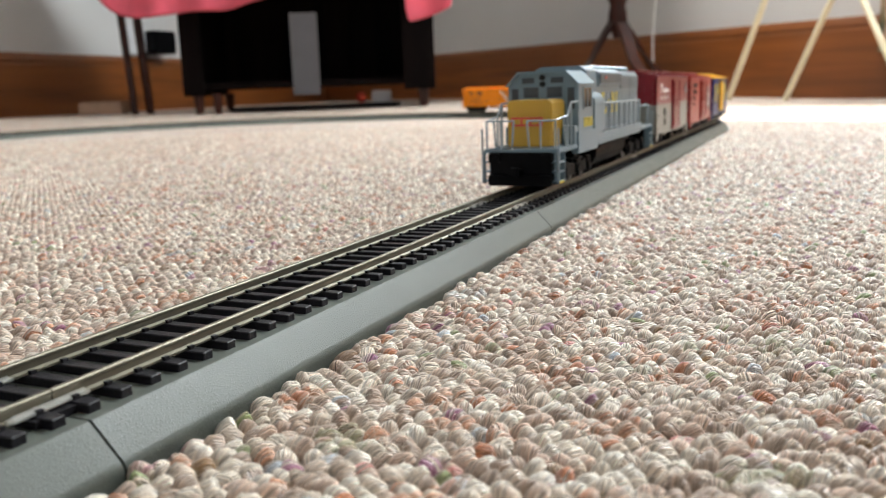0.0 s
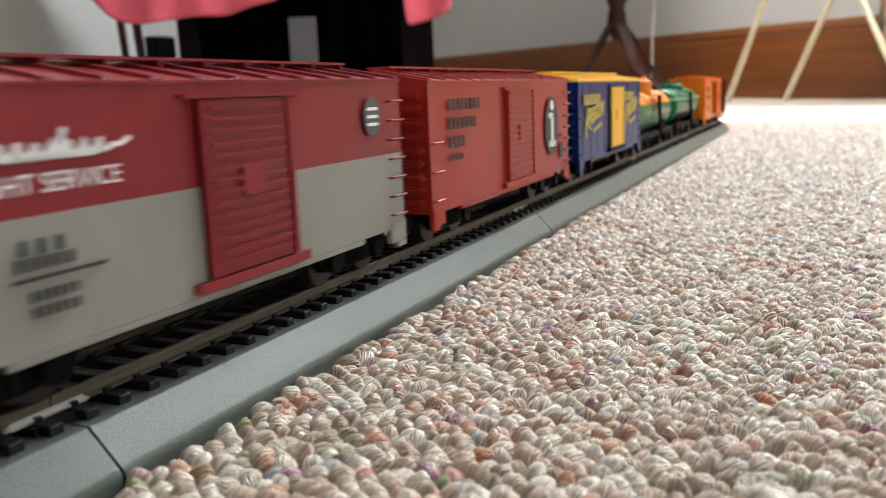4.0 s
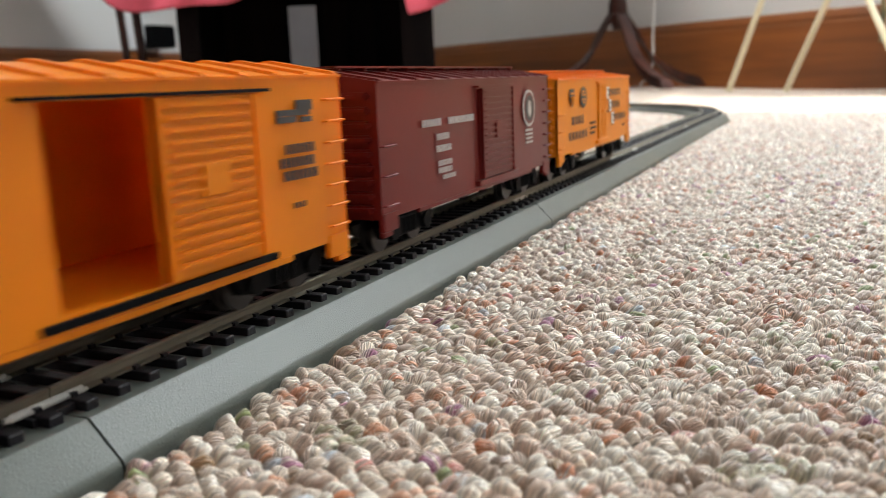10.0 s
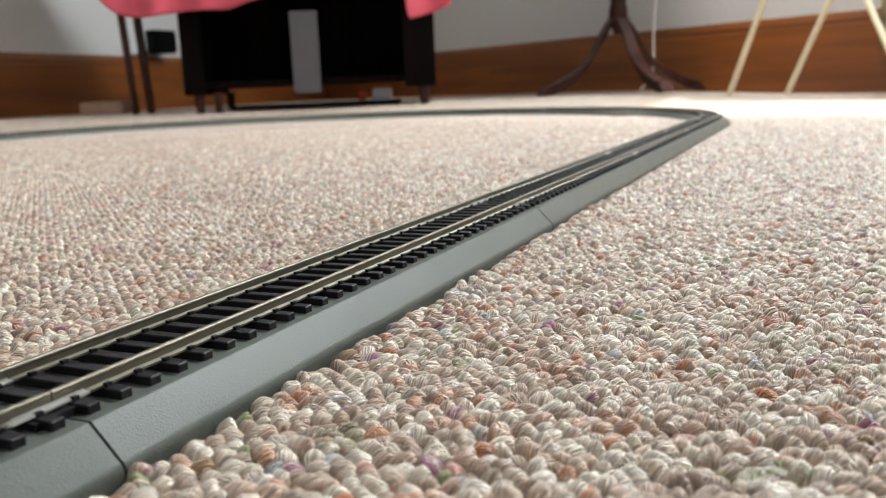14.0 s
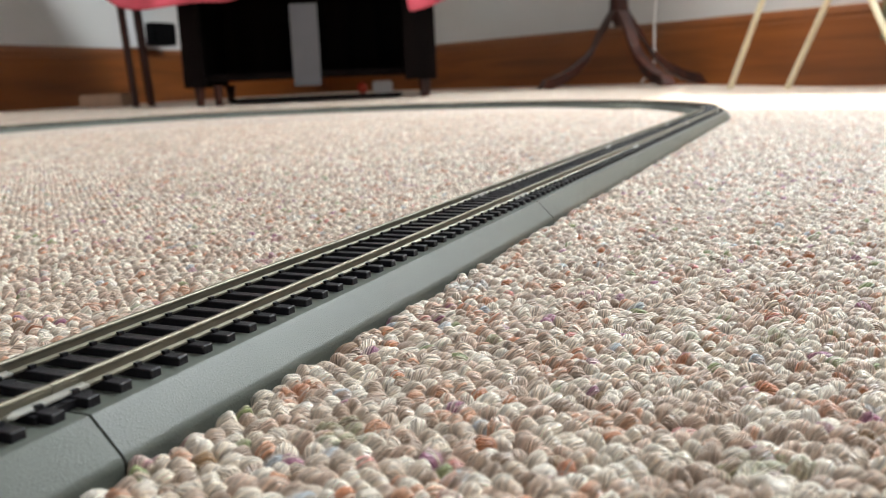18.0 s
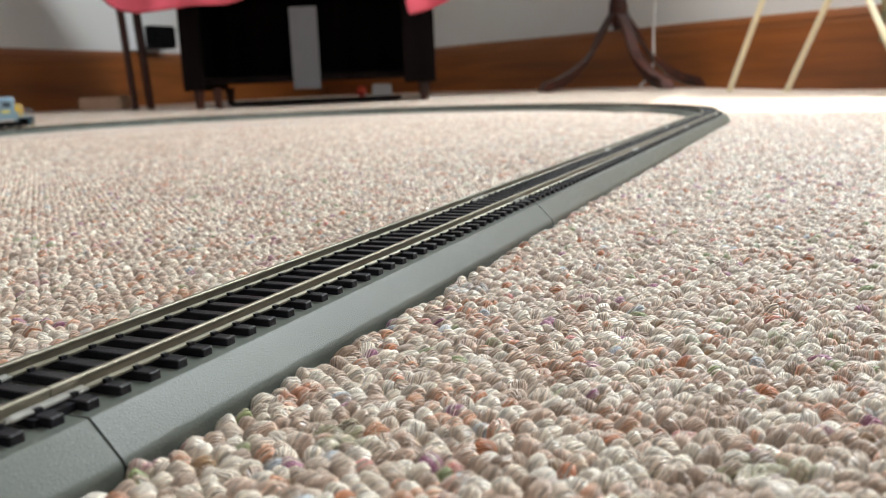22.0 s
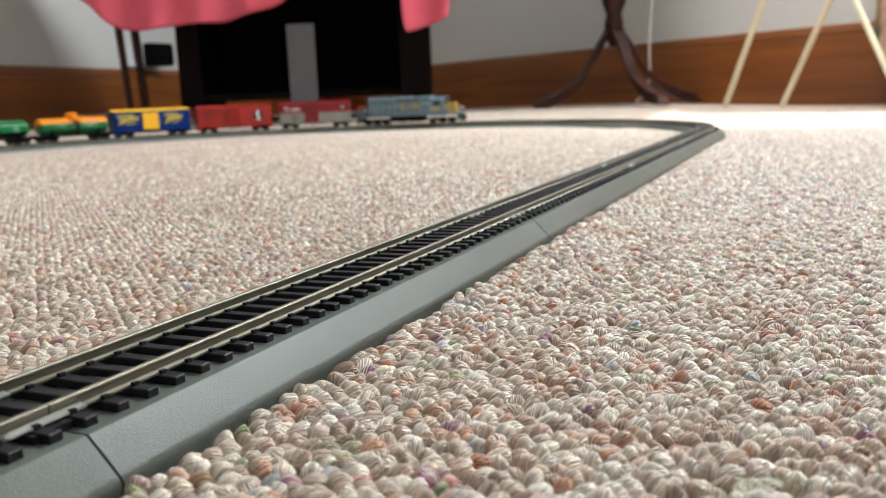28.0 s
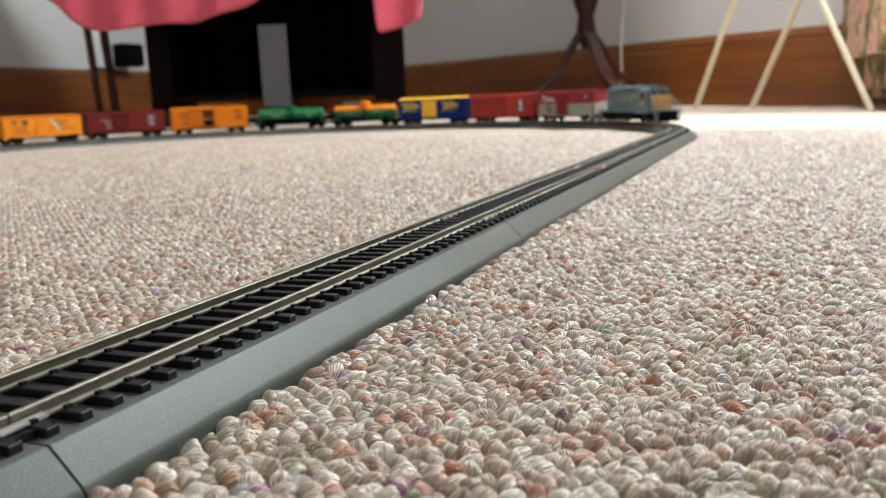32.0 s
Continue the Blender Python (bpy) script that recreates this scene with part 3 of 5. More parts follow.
def bars(parent, cells, material, side, y=.0178, name="lettering"):
    """Plain printed bars (x, z, width, height) on the flank of a car, x counted along the reading direction."""
    bm = bmesh.new()
    for x, z, w, h in cells:
        box(bm, -side * (x - w / 2), side * (y - .0001), z - h / 2, -side * (x + w / 2), side * (y + .00012), z + h / 2)
    return part(name, bm, material, parent)


def flat_shape(parent, outlines, material, side, y=.0178, name="lettering"):
    """Thin printed shapes, each a closed outline of (x, z) with x along the reading direction."""
    bm = bmesh.new()
    for pts in outlines:
        a = [bm.verts.new((-side * x, side * (y - .0001), z)) for x, z in pts]
        b = [bm.verts.new((-side * x, side * (y + .00012), z)) for x, z in pts]
        for i in range(len(a)):
            bm.faces.new((a[i], a[(i + 1) % len(a)], b[(i + 1) % len(b)], b[i]))
        bm.faces.new(a[::-1])
        bm.faces.new(b)
    return part(name, bm, material, parent)


def stroke(pts, w):
    """Outline of a brush stroke of width w along a line of points."""
    left, right = [], []
    for i, (x, z) in enumerate(pts):
        (ax, az), (bx, bz) = pts[max(i - 1, 0)], pts[min(i + 1, len(pts) - 1)]
        d = math.hypot(bx - ax, bz - az)
        nx, nz = -(bz - az) / d * w / 2, (bx - ax) / d * w / 2
        left.append((x + nx, z + nz))
        right.append((x - nx, z - nz))
    return left + right[::-1]


def script_line(x0, x1, z, h, humps, climb=0.0):
    """A joined-up handwritten line, as loose waves between x0 and x1."""
    n = humps * 8
    return [(x0 + (x1 - x0) * i / n + h * .18 * math.sin(i * math.pi / 4 + .9), z + climb * i / n + h * .5 * math.sin(i * math.pi / 4) * (.8 + .2 * math.sin(i * 1.9))) for i in range(n + 1)]


def letters(x, z, h, count, gap=.45):
    """Cells for a row of count printed characters that starts at x."""
    w = h * .62
    return [(x + i * (w + h * gap * .5) + w / 2, z, h * .40, h * .92) for i in range(count)]


def disc(parent, x, z, rx, rz, material, side, y=.0179, name="emblem"):
    bm = bmesh.new()
    a, b = [], []
    for i in range(28):
        c, s = math.cos(i * math.pi / 14), math.sin(i * math.pi / 14)
        a.append(bm.verts.new((-side * x + rx * c, side * (y - .0001), z + rz * s)))
        b.append(bm.verts.new((-side * x + rx * c, side * (y + .00012), z + rz * s)))
    for i in range(28):
        bm.faces.new((a[i], a[(i + 1) % 28], b[(i + 1) % 28], b[i]))
    bm.faces.new(a)
    bm.faces.new(b)
    return part(name, bm, material, parent)


RIB_MESHES = {}


def ribs(parent, name, places, size, material):
    """Raised rounded ribs, pressed into a panel, all alike."""
    key = (size, material.name)
    if key not in RIB_MESHES:
        bm = bmesh.new()
        box(bm, -size[0] / 2, -size[1] / 2, -size[2] / 2, size[0] / 2, size[1] / 2, size[2] / 2)
        first = part(name, bm, material, bevel=min(size) * .3, smooth=True)
        RIB_MESHES[key] = first.data
        bpy.data.objects.remove(first)
    for p in places:
        rib = new(name, RIB_MESHES[key])
        rib.parent, rib.location = parent, p


def boxcar(label, side_mat, roof_mat, door_mat, low=None, split=.043, door=(-.015, .0145), hole=None, posts=0, walkway=True, plug=False, half=.0725, w=.0172):
    """A forty-foot boxcar: flanks, corrugated ends, ribbed roof, doors, ladders, floor, trucks and couplers; heading along +x."""
    car = thing("boxcar", label, "toy boxcar", "goods train")
    z0, z1 = .0205, .0610
    body = new("body")
    body.parent = car
    for k in (-1, 1):
        y0, y1 = k * (w - .0012), k * w
        spans = [(-half, half)] if not hole else [(-half, min(hole)), (max(hole), half)]
        if low:
            cells_a = [(a, y0, split, b, y1, z1) for a, b in spans]
            cells_b = [(a, y0, z0, b, y1, split) for a, b in spans]
        else:
            cells_a, cells_b = [(a, y0, z0, b, y1, z1) for a, b in spans], []
        if hole:
            cells_a += [(min(hole), y0, .0580, max(hole), y1, z1), (min(hole), y0, z0, max(hole), y1, .0232)]
        boxes("side_panel", cells_a, side_mat, body)
        # corner steps, sill and flank ribs
        trim = [(s * half, y0, .0165, s * (half - .0085), y1 + k * .0003, z0 + .002) for s in (-1, 1)]
        trim += [(s * half, y0, .0150, s * (half - .0050), y1 + k * .0003, .0168) for s in (-1, 1)]
        trim += [(-half + .022, y0, .0190, half - .022, y1, .0207)]
        boxes("side_sill", trim, low or side_mat, body, bevel=.0003)
        if low:
            boxes("lower_panel", cells_b, low, body)
        if posts:
            cells = []
            for i in range(posts):
                x = -half + (i + .5) * 2 * half / posts
                if not (door[0] - .002 < x < door[1] + .002):
                    cells.append((x - .0005, y1, z0 + .001, x + .0005, y1 + k * .00016, z1 - .001))
            cells += [(-half, y1, z0, half, y1 + k * .0003, z0 + .0012)]
            boxes("flank_rib", cells, side_mat, body)
        # sliding door with corrugations and its rails
        dx0, dx1 = door
        slide = boxes("sliding_door", [(dx0, y1, .0235, dx1, y1 + k * .0010, .0578)], door_mat, body)
        mid = (dx0 + dx1) / 2
        if plug:
            for x in (dx0 + .004, mid, dx1 - .004):
                rods("lock_bar", [((x, y1 + k * .0010, .025), (x, y1 + k * .0010, .0565))], .0003, door_mat, slide)
            boxes("door_handle", [(mid - .003, y1, .040, mid + .003, y1 + k * .0018, .0415)], door_mat, slide)
        else:
            for x in (dx0, dx1 - .0012):
                boxes("door_stile", [(x, y1, .0235, x + .0012, y1 + k * .0017, .0578)], door_mat, slide)
            boxes("placard_board", [(mid - .0035, y1, .0385, mid + .0035, y1 + k * .0019, .0450)], door_mat, slide)
        if not plug:
            ribs(slide, "door_rib", [(mid, y1 + k * .0010, .0258 + i * .00235) for i in range(14)], (dx1 - dx0 - .0035, .0016, .0013), door_mat)
        lo = min(door[0], *(hole or (1, 1))) - .004
        hi = max(door[1], *(hole or (-1, -1))) + .004
        boxes("door_track", [(lo, y1, .0582, hi, y1 + k * .0018, .0589)], BLACK if hole else side_mat, body)
        boxes("door_sill", [(lo, y1, .0212, hi, y1 + k * (.0009 if hole else .0016), .0226 if hole else .0232)], BLACK if hole or posts else side_mat, body)
        # ladder rungs at both corners
        for s in (-1, 1):
            cells = []
            for i in range(7 if s < 0 else 3):
                z = .0245 + i * (.0052 if s < 0 else .009)
                cells.append(((s * (half - .0008), y1 + k * .0011, z), (s * (half - .0075), y1 + k * .0011, z)))
                cells.append(((s * (half - .0008), y1 + k * .0011, z), (s * (half - .0008), y1, z)))
                cells.append(((s * (half - .0075), y1 + k * .0011, z), (s * (half - .0075), y1, z)))
            rods("ladder", cells, .00032, low if low and s > 0 else side_mat, body)
    for s in (-1, 1):
        bm = bmesh.new()
        box(bm, s * half, -w, split if low else z0, s * (half - .0012), w, z1)
        prism(bm, [(-w, z1), (0, .0646), (w, z1)], s * half, s * (half - .0012))
        end = part("end_panel", bm, side_mat, body)
        ribs(end, "end_rib", [(s * half, 0, .0238 + i * .0042) for i in range(9) if not (low and .0238 + i * .0042 < split)], (.0036, 2 * w - .004, .0024), side_mat)
        boxes("route_board", [(s * half, -.0045, .0435, s * (half + .0017), .0045, .0500)], side_mat, end, bevel=.0002)
        if low:
            lower = boxes("lower_end_panel", [(s * half, -w, z0, s * (half - .0012), w, split)], low, body)
            ribs(lower, "end_rib", [(s * half, 0, .0238 + i * .0042) for i in range(5) if .0238 + i * .0042 < split], (.0036, 2 * w - .004, .0024), low)
        cells = [((s * (half + .0018), -w + .0015 + .0065 * j, .024 + i * .0055), (s * (half + .0018), -w + .0015 + .0065 * (j + 1), .024 + i * .0055)) for i in range(7) for j in (0,)]
        rods("end_ladder", cells, .00032, side_mat, body)
    # roof sheets with raised seams
    bm = bmesh.new()
    prism(bm, [(-w - .0004, z1), (-w - .0004, z1 + .0006), (0, .0652), (w + .0004, z1 + .0006), (w + .0004, z1)], -half, half)
    roof = part("roof", bm, roof_mat, body)
    bm = bmesh.new()
    prism(bm, [(-w - .0007, z1 + .0003), (-w - .0004, z1 + .0013), (0, .0659), (w + .0004, z1 + .0013), (w + .0007, z1 + .0003)], -.0013, .0013)
    seam = part("roof_seam", bm, roof_mat, roof, bevel=.0004, smooth=True)
    seam.location.x = -half + .002
    for i in range(1, 14):
        more = new("roof_seam", seam.data)
        more.parent = roof
        more.location.x = -half + .002 + i * (2 * half - .004) / 13
    if walkway:
        cells = [(-half + .004, y - .0012, .0661, half - .004, y + .0012, .0667) for y in (-.0027, 0, .0027)]
        cells += [(x - .0004, -.004, .0648, x + .0004, .004, .0662) for x in [-half + .006 + i * .0133 for i in range(11)]]
        boxes("roof_walk", cells, roof_mat, body)
    boxes("floor", [(-half + .0015, -w + .0014, z0, half - .0015, w - .0014, .0228)], BLACK if not hole else side_mat, body)
    boxes("underframe", [(-half + .01, -.003, .0185, half - .01, .003, z0), (-.012, -.008, .0180, .004, -.003, z0), (.010, .003, .0180, .020, .007, z0)], BLACK, car, bevel=.0005)
    for s in (-1, 1):
        truck(car, s * (half - .0215))
        coupler(car, s * half, s)
    return car


def tank_car(label, top, bottom, cut, dome_mat, dome_r, dome_z, band, capped=False):
    """A single-dome tank car on a black flat frame, heading along +x."""
    car = thing("tank_car", label, "toy tank car", "goods train")
    half, r, zc = .0640, .0144, .0388
    for name, material, a0, a1 in (("tank_upper", top, cut, math.pi - cut), ("tank_lower", bottom, math.pi - cut, 2 * math.pi + cut)):
        bm = bmesh.new()
        prof = [(-half, .55), (-half + .0006, .8), (-half + .002, .94), (-half + .0045, 1.0), (half - .0045, 1.0), (half - .002, .94), (half - .0006, .8), (half, .55)]
        if capped:
            prof = prof[3:5]
        rings = [[bm.verts.new((x, r * f * math.cos(a0 + (a1 - a0) * i / 24), zc + r * f * math.sin(a0 + (a1 - a0) * i / 24))) for i in range(25)] for x, f in prof]
        for a, b in zip(rings, rings[1:]):
            for i in range(24):
                bm.faces.new((a[i], a[i + 1], b[i + 1], b[i]))
        bm.faces.new(rings[0])
        bm.faces.new(rings[-1])
        part(name, bm, material, car, smooth=True)
    # dished ends in one colour
    for e in (-1, 1) if capped else ():
        bm = bmesh.new()
        lathe(bm, [(r + .0002, half - .0052), (r + .0002, half - .0040), (r * .985, half - .0026), (r * .93, half - .0010), (r * .80, half + .0004), (r * .5, half + .0014), (.001, half + .0018)], 32)
        bmesh.ops.transform(bm, matrix=Matrix.Translation((0, 0, zc)) @ Matrix.Rotation(radians(90 * e), 4, "Y"), verts=bm.verts)
        part("tank_end", bm, top, car, smooth=True)
    for x in (-.030, .030):
        bm = bmesh.new()
        arc = [max(cut, 0) + i * (math.pi - 2 * max(cut, 0)) / 20 for i in range(21)]
        loops = [[bm.verts.new((x + dx, q * math.cos(a), zc + q * math.sin(a))) for dx, q in ((-.0004, r - .0002), (-.0003, r + .0004), (.0003, r + .0004), (.0004, r - .0002))] for a in arc]
        for p, q in zip(loops, loops[1:]):
            for i in range(4):
                bm.faces.new((p[i], p[(i + 1) % 4], q[(i + 1) % 4], q[i]))
        part("tank_band", bm, top, car, smooth=True)
    bm = bmesh.new()
    lathe(bm, [(dome_r, .048), (dome_r, dome_z - .0012), (dome_r - .0012, dome_z), (.001, dome_z + .0006)], 24)
    for a in range(5):
        x, y = dome_r * .62 * math.cos(a * 1.257), dome_r * .62 * math.sin(a * 1.257)
        rod(bm, (x, y, dome_z - .001), (x, y, dome_z + .0028), .0013, n=10)
    rod(bm, (0, 0, dome_z), (0, 0, dome_z + .0016), .0035, n=12)
    part("dome", bm, dome_mat, car, smooth=True)
    for k in (-1, 1):
        boxes("platform", [(-.012, k * .0120, .0497, .012, k * .0165, .0505)], top, car, bevel=.0002)
        rods("ladder", [((x, k * .0172, .0225), (x, k * .0158, .0500)) for x in (-.0032, .0032)] + [((-.0032, k * (.0171 - .0002 * i), .0250 + i * .0042), (.0032, k * (.0171 - .0002 * i), .0250 + i * .0042)) for i in range(6)], .0008, BLACK, car)
        if band:
            rods("handrail", [((-half - .001, k * (r + .0012), .0447), (half + .001, k * (r + .0012), .0447))], .00035, WIRE, car)
    for s in (-1, 1) if band else ():
        rods("handrail_end", [((s * (half + .001), -r - .0012, .0447), (s * (half + .001), r + .0012, .0447))], .00035, WIRE, car)
    # frame: side sills, centre sill, decks and saddles
    cells = [(-.0690, k * .0125, .0212, .0690, k * .0148, .0240) for k in (-1, 1)] + [(-.0700, -.004, .0195, .0700, .004, .0235)]
    cells += [(s * .0520, -.0148, .0225, s * .0700, .0148, .0240) for s in (-1, 1)]
    boxes("frame", cells, BLACK, car, bevel=.0003)
    for s in (-1, 1):
        bm = bmesh.new()
        prism(bm, [(-.0105, .0235), (-.0125, .0310), (-.006, .0255), (0, .0240), (.006, .0255), (.0125, .0310), (.0105, .0235)], s * .040, s * .047)
        part("saddle", bm, BLACK, car)
        truck(car, s * .0495)
        coupler(car, s * .0690, s)
        for k in (-1, 1):
            rods("grab_iron", [((s * .0692, k * .0150, .0200), (s * .0692, k * .0150, .0275))], .0004, BLACK, car)
    return car


def locomotive():
    """A six-axle road diesel with a low yellow nose, heading along +x, its middle at the origin."""
    car = thing("diesel_locomotive", "pale blue-grey toy diesel locomotive with a mustard yellow nose", "toy locomotive", "goods train")
    frame = boxes("frame", [(-.1065, -.0170, .0285, .1115, .0170, .0305), (-.0735, -.0168, .0305, .0760, .0168, .0335), (-.1065, -.0130, .0270, .1112, .0130, .0300),
                            (-.0700, .0150, .0270, .0400, .0168, .0310), (-.0700, -.0168, .0270, .0400, -.0150, .0310), (.0420, .0140, .0255, .0800, .0173, .0365), (.0420, -.0173, .0255, .0800, -.0140, .0365)], LOCO, car, bevel=.0004)
    boxes("tread_strip", [(-.070, k * .0118, .0336, .040, k * .0166, .0338) for k in (-1, 1)], LOCO_DARK, frame)
    # long hood
    bm = bmesh.new()
    prism(bm, [(-.0118, .0335), (-.0118, .0640), (-.0100, .0668), (.0100, .0668), (.0118, .0640), (.0118, .0335)], -.0845, .050)
    hood = part("long_hood", bm, LOCO, car, bevel=.0005)
    for k in (-1, 1):
        for i in range(10):
            boxes("hood_door", [(-.080 + i * .0103, k * .0118, .0350, -.0705 + i * .0103, k * .01205, .0545)], LOCO, hood, bevel=.0001)
    bm = bmesh.new()
    prism(bm, [(-.0135, .0575), (-.0145, .0590), (-.0140, .0655), (-.0110, .0676), (.0110, .0676), (.0140, .0655), (.0145, .0590), (.0135, .0575)], -.0243, .0278)
    part("brake_blister", bm, LOCO, hood, bevel=.0005)
    bm = bmesh.new()
    prism(bm, [(-.0132, .0530), (-.0136, .0560), (-.0130, .0668), (-.0100, .0690), (.0100, .0690), (.0130, .0668), (.0136, .0560), (.0132, .0530)], .0278, .0500)
    part("air_filter_box", bm, LOCO, hood, bevel=.0006)
    for k in (-1, 1):
        boxes("brake_grille", [(-.0225, k * .0138, .0596, .0262, k * .0149, .0648)], LOCO_DARK, hood)
        for x0, x1 in ((-.0830, -.0600), (-.0585, -.0330)):
            boxes("radiator_grille", [(x0, k * .0116, .0560, x1, k * .0120, .0630)], LOCO_DARK, hood)
            for i in range(6):
                boxes("grille_slat", [(x0, k * .0119, .0563 + i * .00115, x1, k * .0125, .0569 + i * .00115)], LOCO, hood)
        bm = bmesh.new()
        rod(bm, (.0290, k * .0120, .0490), (.0490, k * .0120, .0490), .0062, n=20)
        box(bm, .0290, k * .0100, .0340, .0490, k * .0180, .0490)
        bmesh.ops.scale(bm, vec=(1, .96, 1), verts=bm.verts)
        part("blower_duct", bm, LOCO, hood, smooth=True)
        # blocky two-letter marking and small ampersand patch, drawn as plain blocks
        flat_shape(hood, [[(-.0135, .0425), (-.0020, .0425), (-.0020, .0462), (-.0038, .0462), (-.0046, .0444), (-.0088, .0444), (-.0088, .0525), (-.0070, .0525), (-.0070, .0545), (-.0135, .0545), (-.0135, .0525), (-.0118, .0525), (-.0118, .0444), (-.0135, .0444)]], LETTER_GOLD, k, .0122)
        flat_shape(hood, [stroke([(.0052, .0455), (.0030, .0490), (.0034, .0508), (.0044, .0500), (.0026, .0470), (.0032, .0454), (.0055, .0470)], .0011)], LETTER_GOLD, k, .0122)
        flat_shape(hood, [[(.0095, .0425), (.0140, .0425), (.0140, .0443), (.0133, .0443), (.0133, .0505), (.0205, .0425), (.0235, .0425), (.0235, .0527), (.0250, .0527), (.0250, .0545), (.0200, .0545), (.0200, .0527), (.0208, .0527), (.0208, .0470), (.0142, .0545), (.0095, .0545), (.0095, .0527), (.0104, .0527), (.0104, .0443), (.0095, .0443)]], LETTER_GOLD, k, .0122)
        boxes("builder_plate", [(.0140, k * .0149, .0618, .0162, k * .0151, .0634)], RED, hood)
    for i, x in enumerate((-.078, -.064, -.050, -.030, -.012, .004)):
        bm = bmesh.new()
        lathe(bm, [(.0068, .0666), (.0068, .0692), (.0060, .0698), (.0056, .0690), (.0008, .0690)], 24)
        fan = part("roof_fan", bm, LOCO, hood, smooth=True)
        fan.location.x = x
    # cab
    bm = bmesh.new()
    prism(bm, [(-.0168, .0300), (-.0168, .0592), (-.0112, .0655), (.0112, .0655), (.0168, .0592), (.0168, .0300)], .0505, .0780)
    cab = part("cab", bm, LOCO, car, bevel=.0004)
    bm = bmesh.new()
    prism(bm, [(-.0174, .0590), (-.0174, .0598), (-.0115, .0663), (.0115, .0663), (.0174, .0598), (.0174, .0590), (.0110, .0652), (-.0110, .0652)], .0495, .0800)
    part("cab_roof", bm, LOCO, cab)
    for k in (-1, 1):
        w = boxes("side_window", [(.0555, k * .0167, .0480, .0690, k * .01705, .0575)], GLASS, cab)
        boxes("window_frame", [(.0545, k * .0168, .0470, .0700, k * .0174, .0479), (.0545, k * .0168, .0575, .0700, k * .0173, .0582), (.0545, k * .0168, .047, .0553, k * .0173, .058), (.0692, k * .0168, .047, .0700, k * .0173, .058), (.0620, k * .0168, .047, .0626, k * .0173, .058)], LOCO, w)
        boxes("front_window", [(.0779, k * .0020, .0535, .0783, k * .0092, .0585)], GLASS, cab)
        boxes("door_window", [(.0779, k * .0118, .0475, .0783, k * .0150, .0580)], GLASS, cab)
        bars(cab, [(-.0660 * k - .0010 + i * .0042 if k > 0 else .0530 + i * .0042, .0405, .0032, .0046) for i in range(4)], LETTER_GOLD, k, .0170)
    boxes("number_board", [(.0779, k * .0040, .0605, .0785, k * .0098, .0632) for k in (-1, 1)], GLASS, cab)
    bm = bmesh.new()
    for z in (.0600, .0632):
        rod(bm, (.0776, 0, z), (.0790, 0, z), .0014, n=12)
    part("headlight", bm, BLACK, cab, smooth=True)
    # low nose
    bm = bmesh.new()
    prism(bm, [(-.0102, .0305), (-.0102, .0518), (-.0093, .0527), (.0093, .0527), (.0102, .0518), (.0102, .0305)], .0770, .1022)
    for v in bm.verts:
        if v.co.x > .101 and abs(v.co.y) > .0090:
            v.co.x -= .0035
    nose = part("nose", bm, NOSE, car, bevel=.0006)
    boxes("nose_band", [(.1017, -.0072, .0405, .1023, .0072, .0448)], RED, nose)
    boxes("band_lettering", [(.1022, -.0060 + i * .0042, .0415, .1025, -.0030 + i * .0042, .0438) for i in range(3)], NOSE, nose)
    boxes("nose_louvre", [(.083, k * .0099, .0385 + i * .0016, .0875, k * .0104, .0393 + i * .0016) for k in (-1, 1) for i in range(5)], NOSE, nose)
    for k in (-1, 1):
        boxes("locker", [(.0770, k * .0105, .0305, .0840, k * .0165, .0395)], LOCO, car, bevel=.0004)
    # pilots, steps, couplers
    for s in (-1, 1):
        e = .005 if s > 0 else 0
        boxes("pilot", [(s * (.1030 + e), -.0140, .0150, s * (.1070 + e), .0140, .0290), (s * (.1070 + e), -.0142, .0135, s * (.1092 + e), .0142, .0185), (s * (.1070 + e), -.0145, .0240, s * (.1080 + e), -.0090, .0285), (s * (.1070 + e), .0090, .0240, s * (.1080 + e), .0145, .0285)], BLACK, car, bevel=.0004)
        for k in (-1, 1):
            cells = [(s * (.0985 + e), k * .0140, z, s * (.1066 + e), k * .0174, z + .0007) for z in (.0150, .0195, .0240)] + [(s * (.0978 + e), k * .0136, .0145, s * (.0985 + e), k * .0174, .0290), (s * (.0985 + e), k * .0136, .0145, s * (.1029 + e), k * .0141, .0290), (s * (.1063 + e), k * .0160, .0145, s * (.1069 + e), k * .0174, .0290)]
            st = new("step_well")
            st.parent = car
            for i, cell in enumerate(cells):
                boxes("tread" if i < 3 else "cheek", [cell], LOCO, st)
            boxes("step_edge", [(s * (.1002 + e), k * .0174, .0148, s * (.1066 + e), k * .0176, .0154)], LETTER_Y, st)
            # end handrails
            for rail in (((s * (.1060 + e), k * .0155, .0300), (s * (.1060 + e), k * .0155, .0435)), ((s * (.1060 + e), k * .0155, .0435), (s * (.0960 + e), k * .0160, .0445)), ((s * (.0960 + e), k * .0160, .0445), (s * (.0920 + e), k * .0165, .0300)), ((s * (.1060 + e), k * .0155, .0435), (s * (.1063 + e), k * .0030, .0435)), ((s * (.1063 + e), k * .0030, .0435), (s * (.1063 + e), k * .0040, .0300)), ((s * (.1063 + e), k * .0090, .0435), (s * (.1063 + e), k * .0090, .0300)),
                                  ((s * (.1072 + e), k * .0172, .0150), (s * (.1072 + e), k * .0172, .0400))):
                rods("end_handrail", [rail], .00045, RAILING, car)
        coupler(car, s * (.106 + e), s)
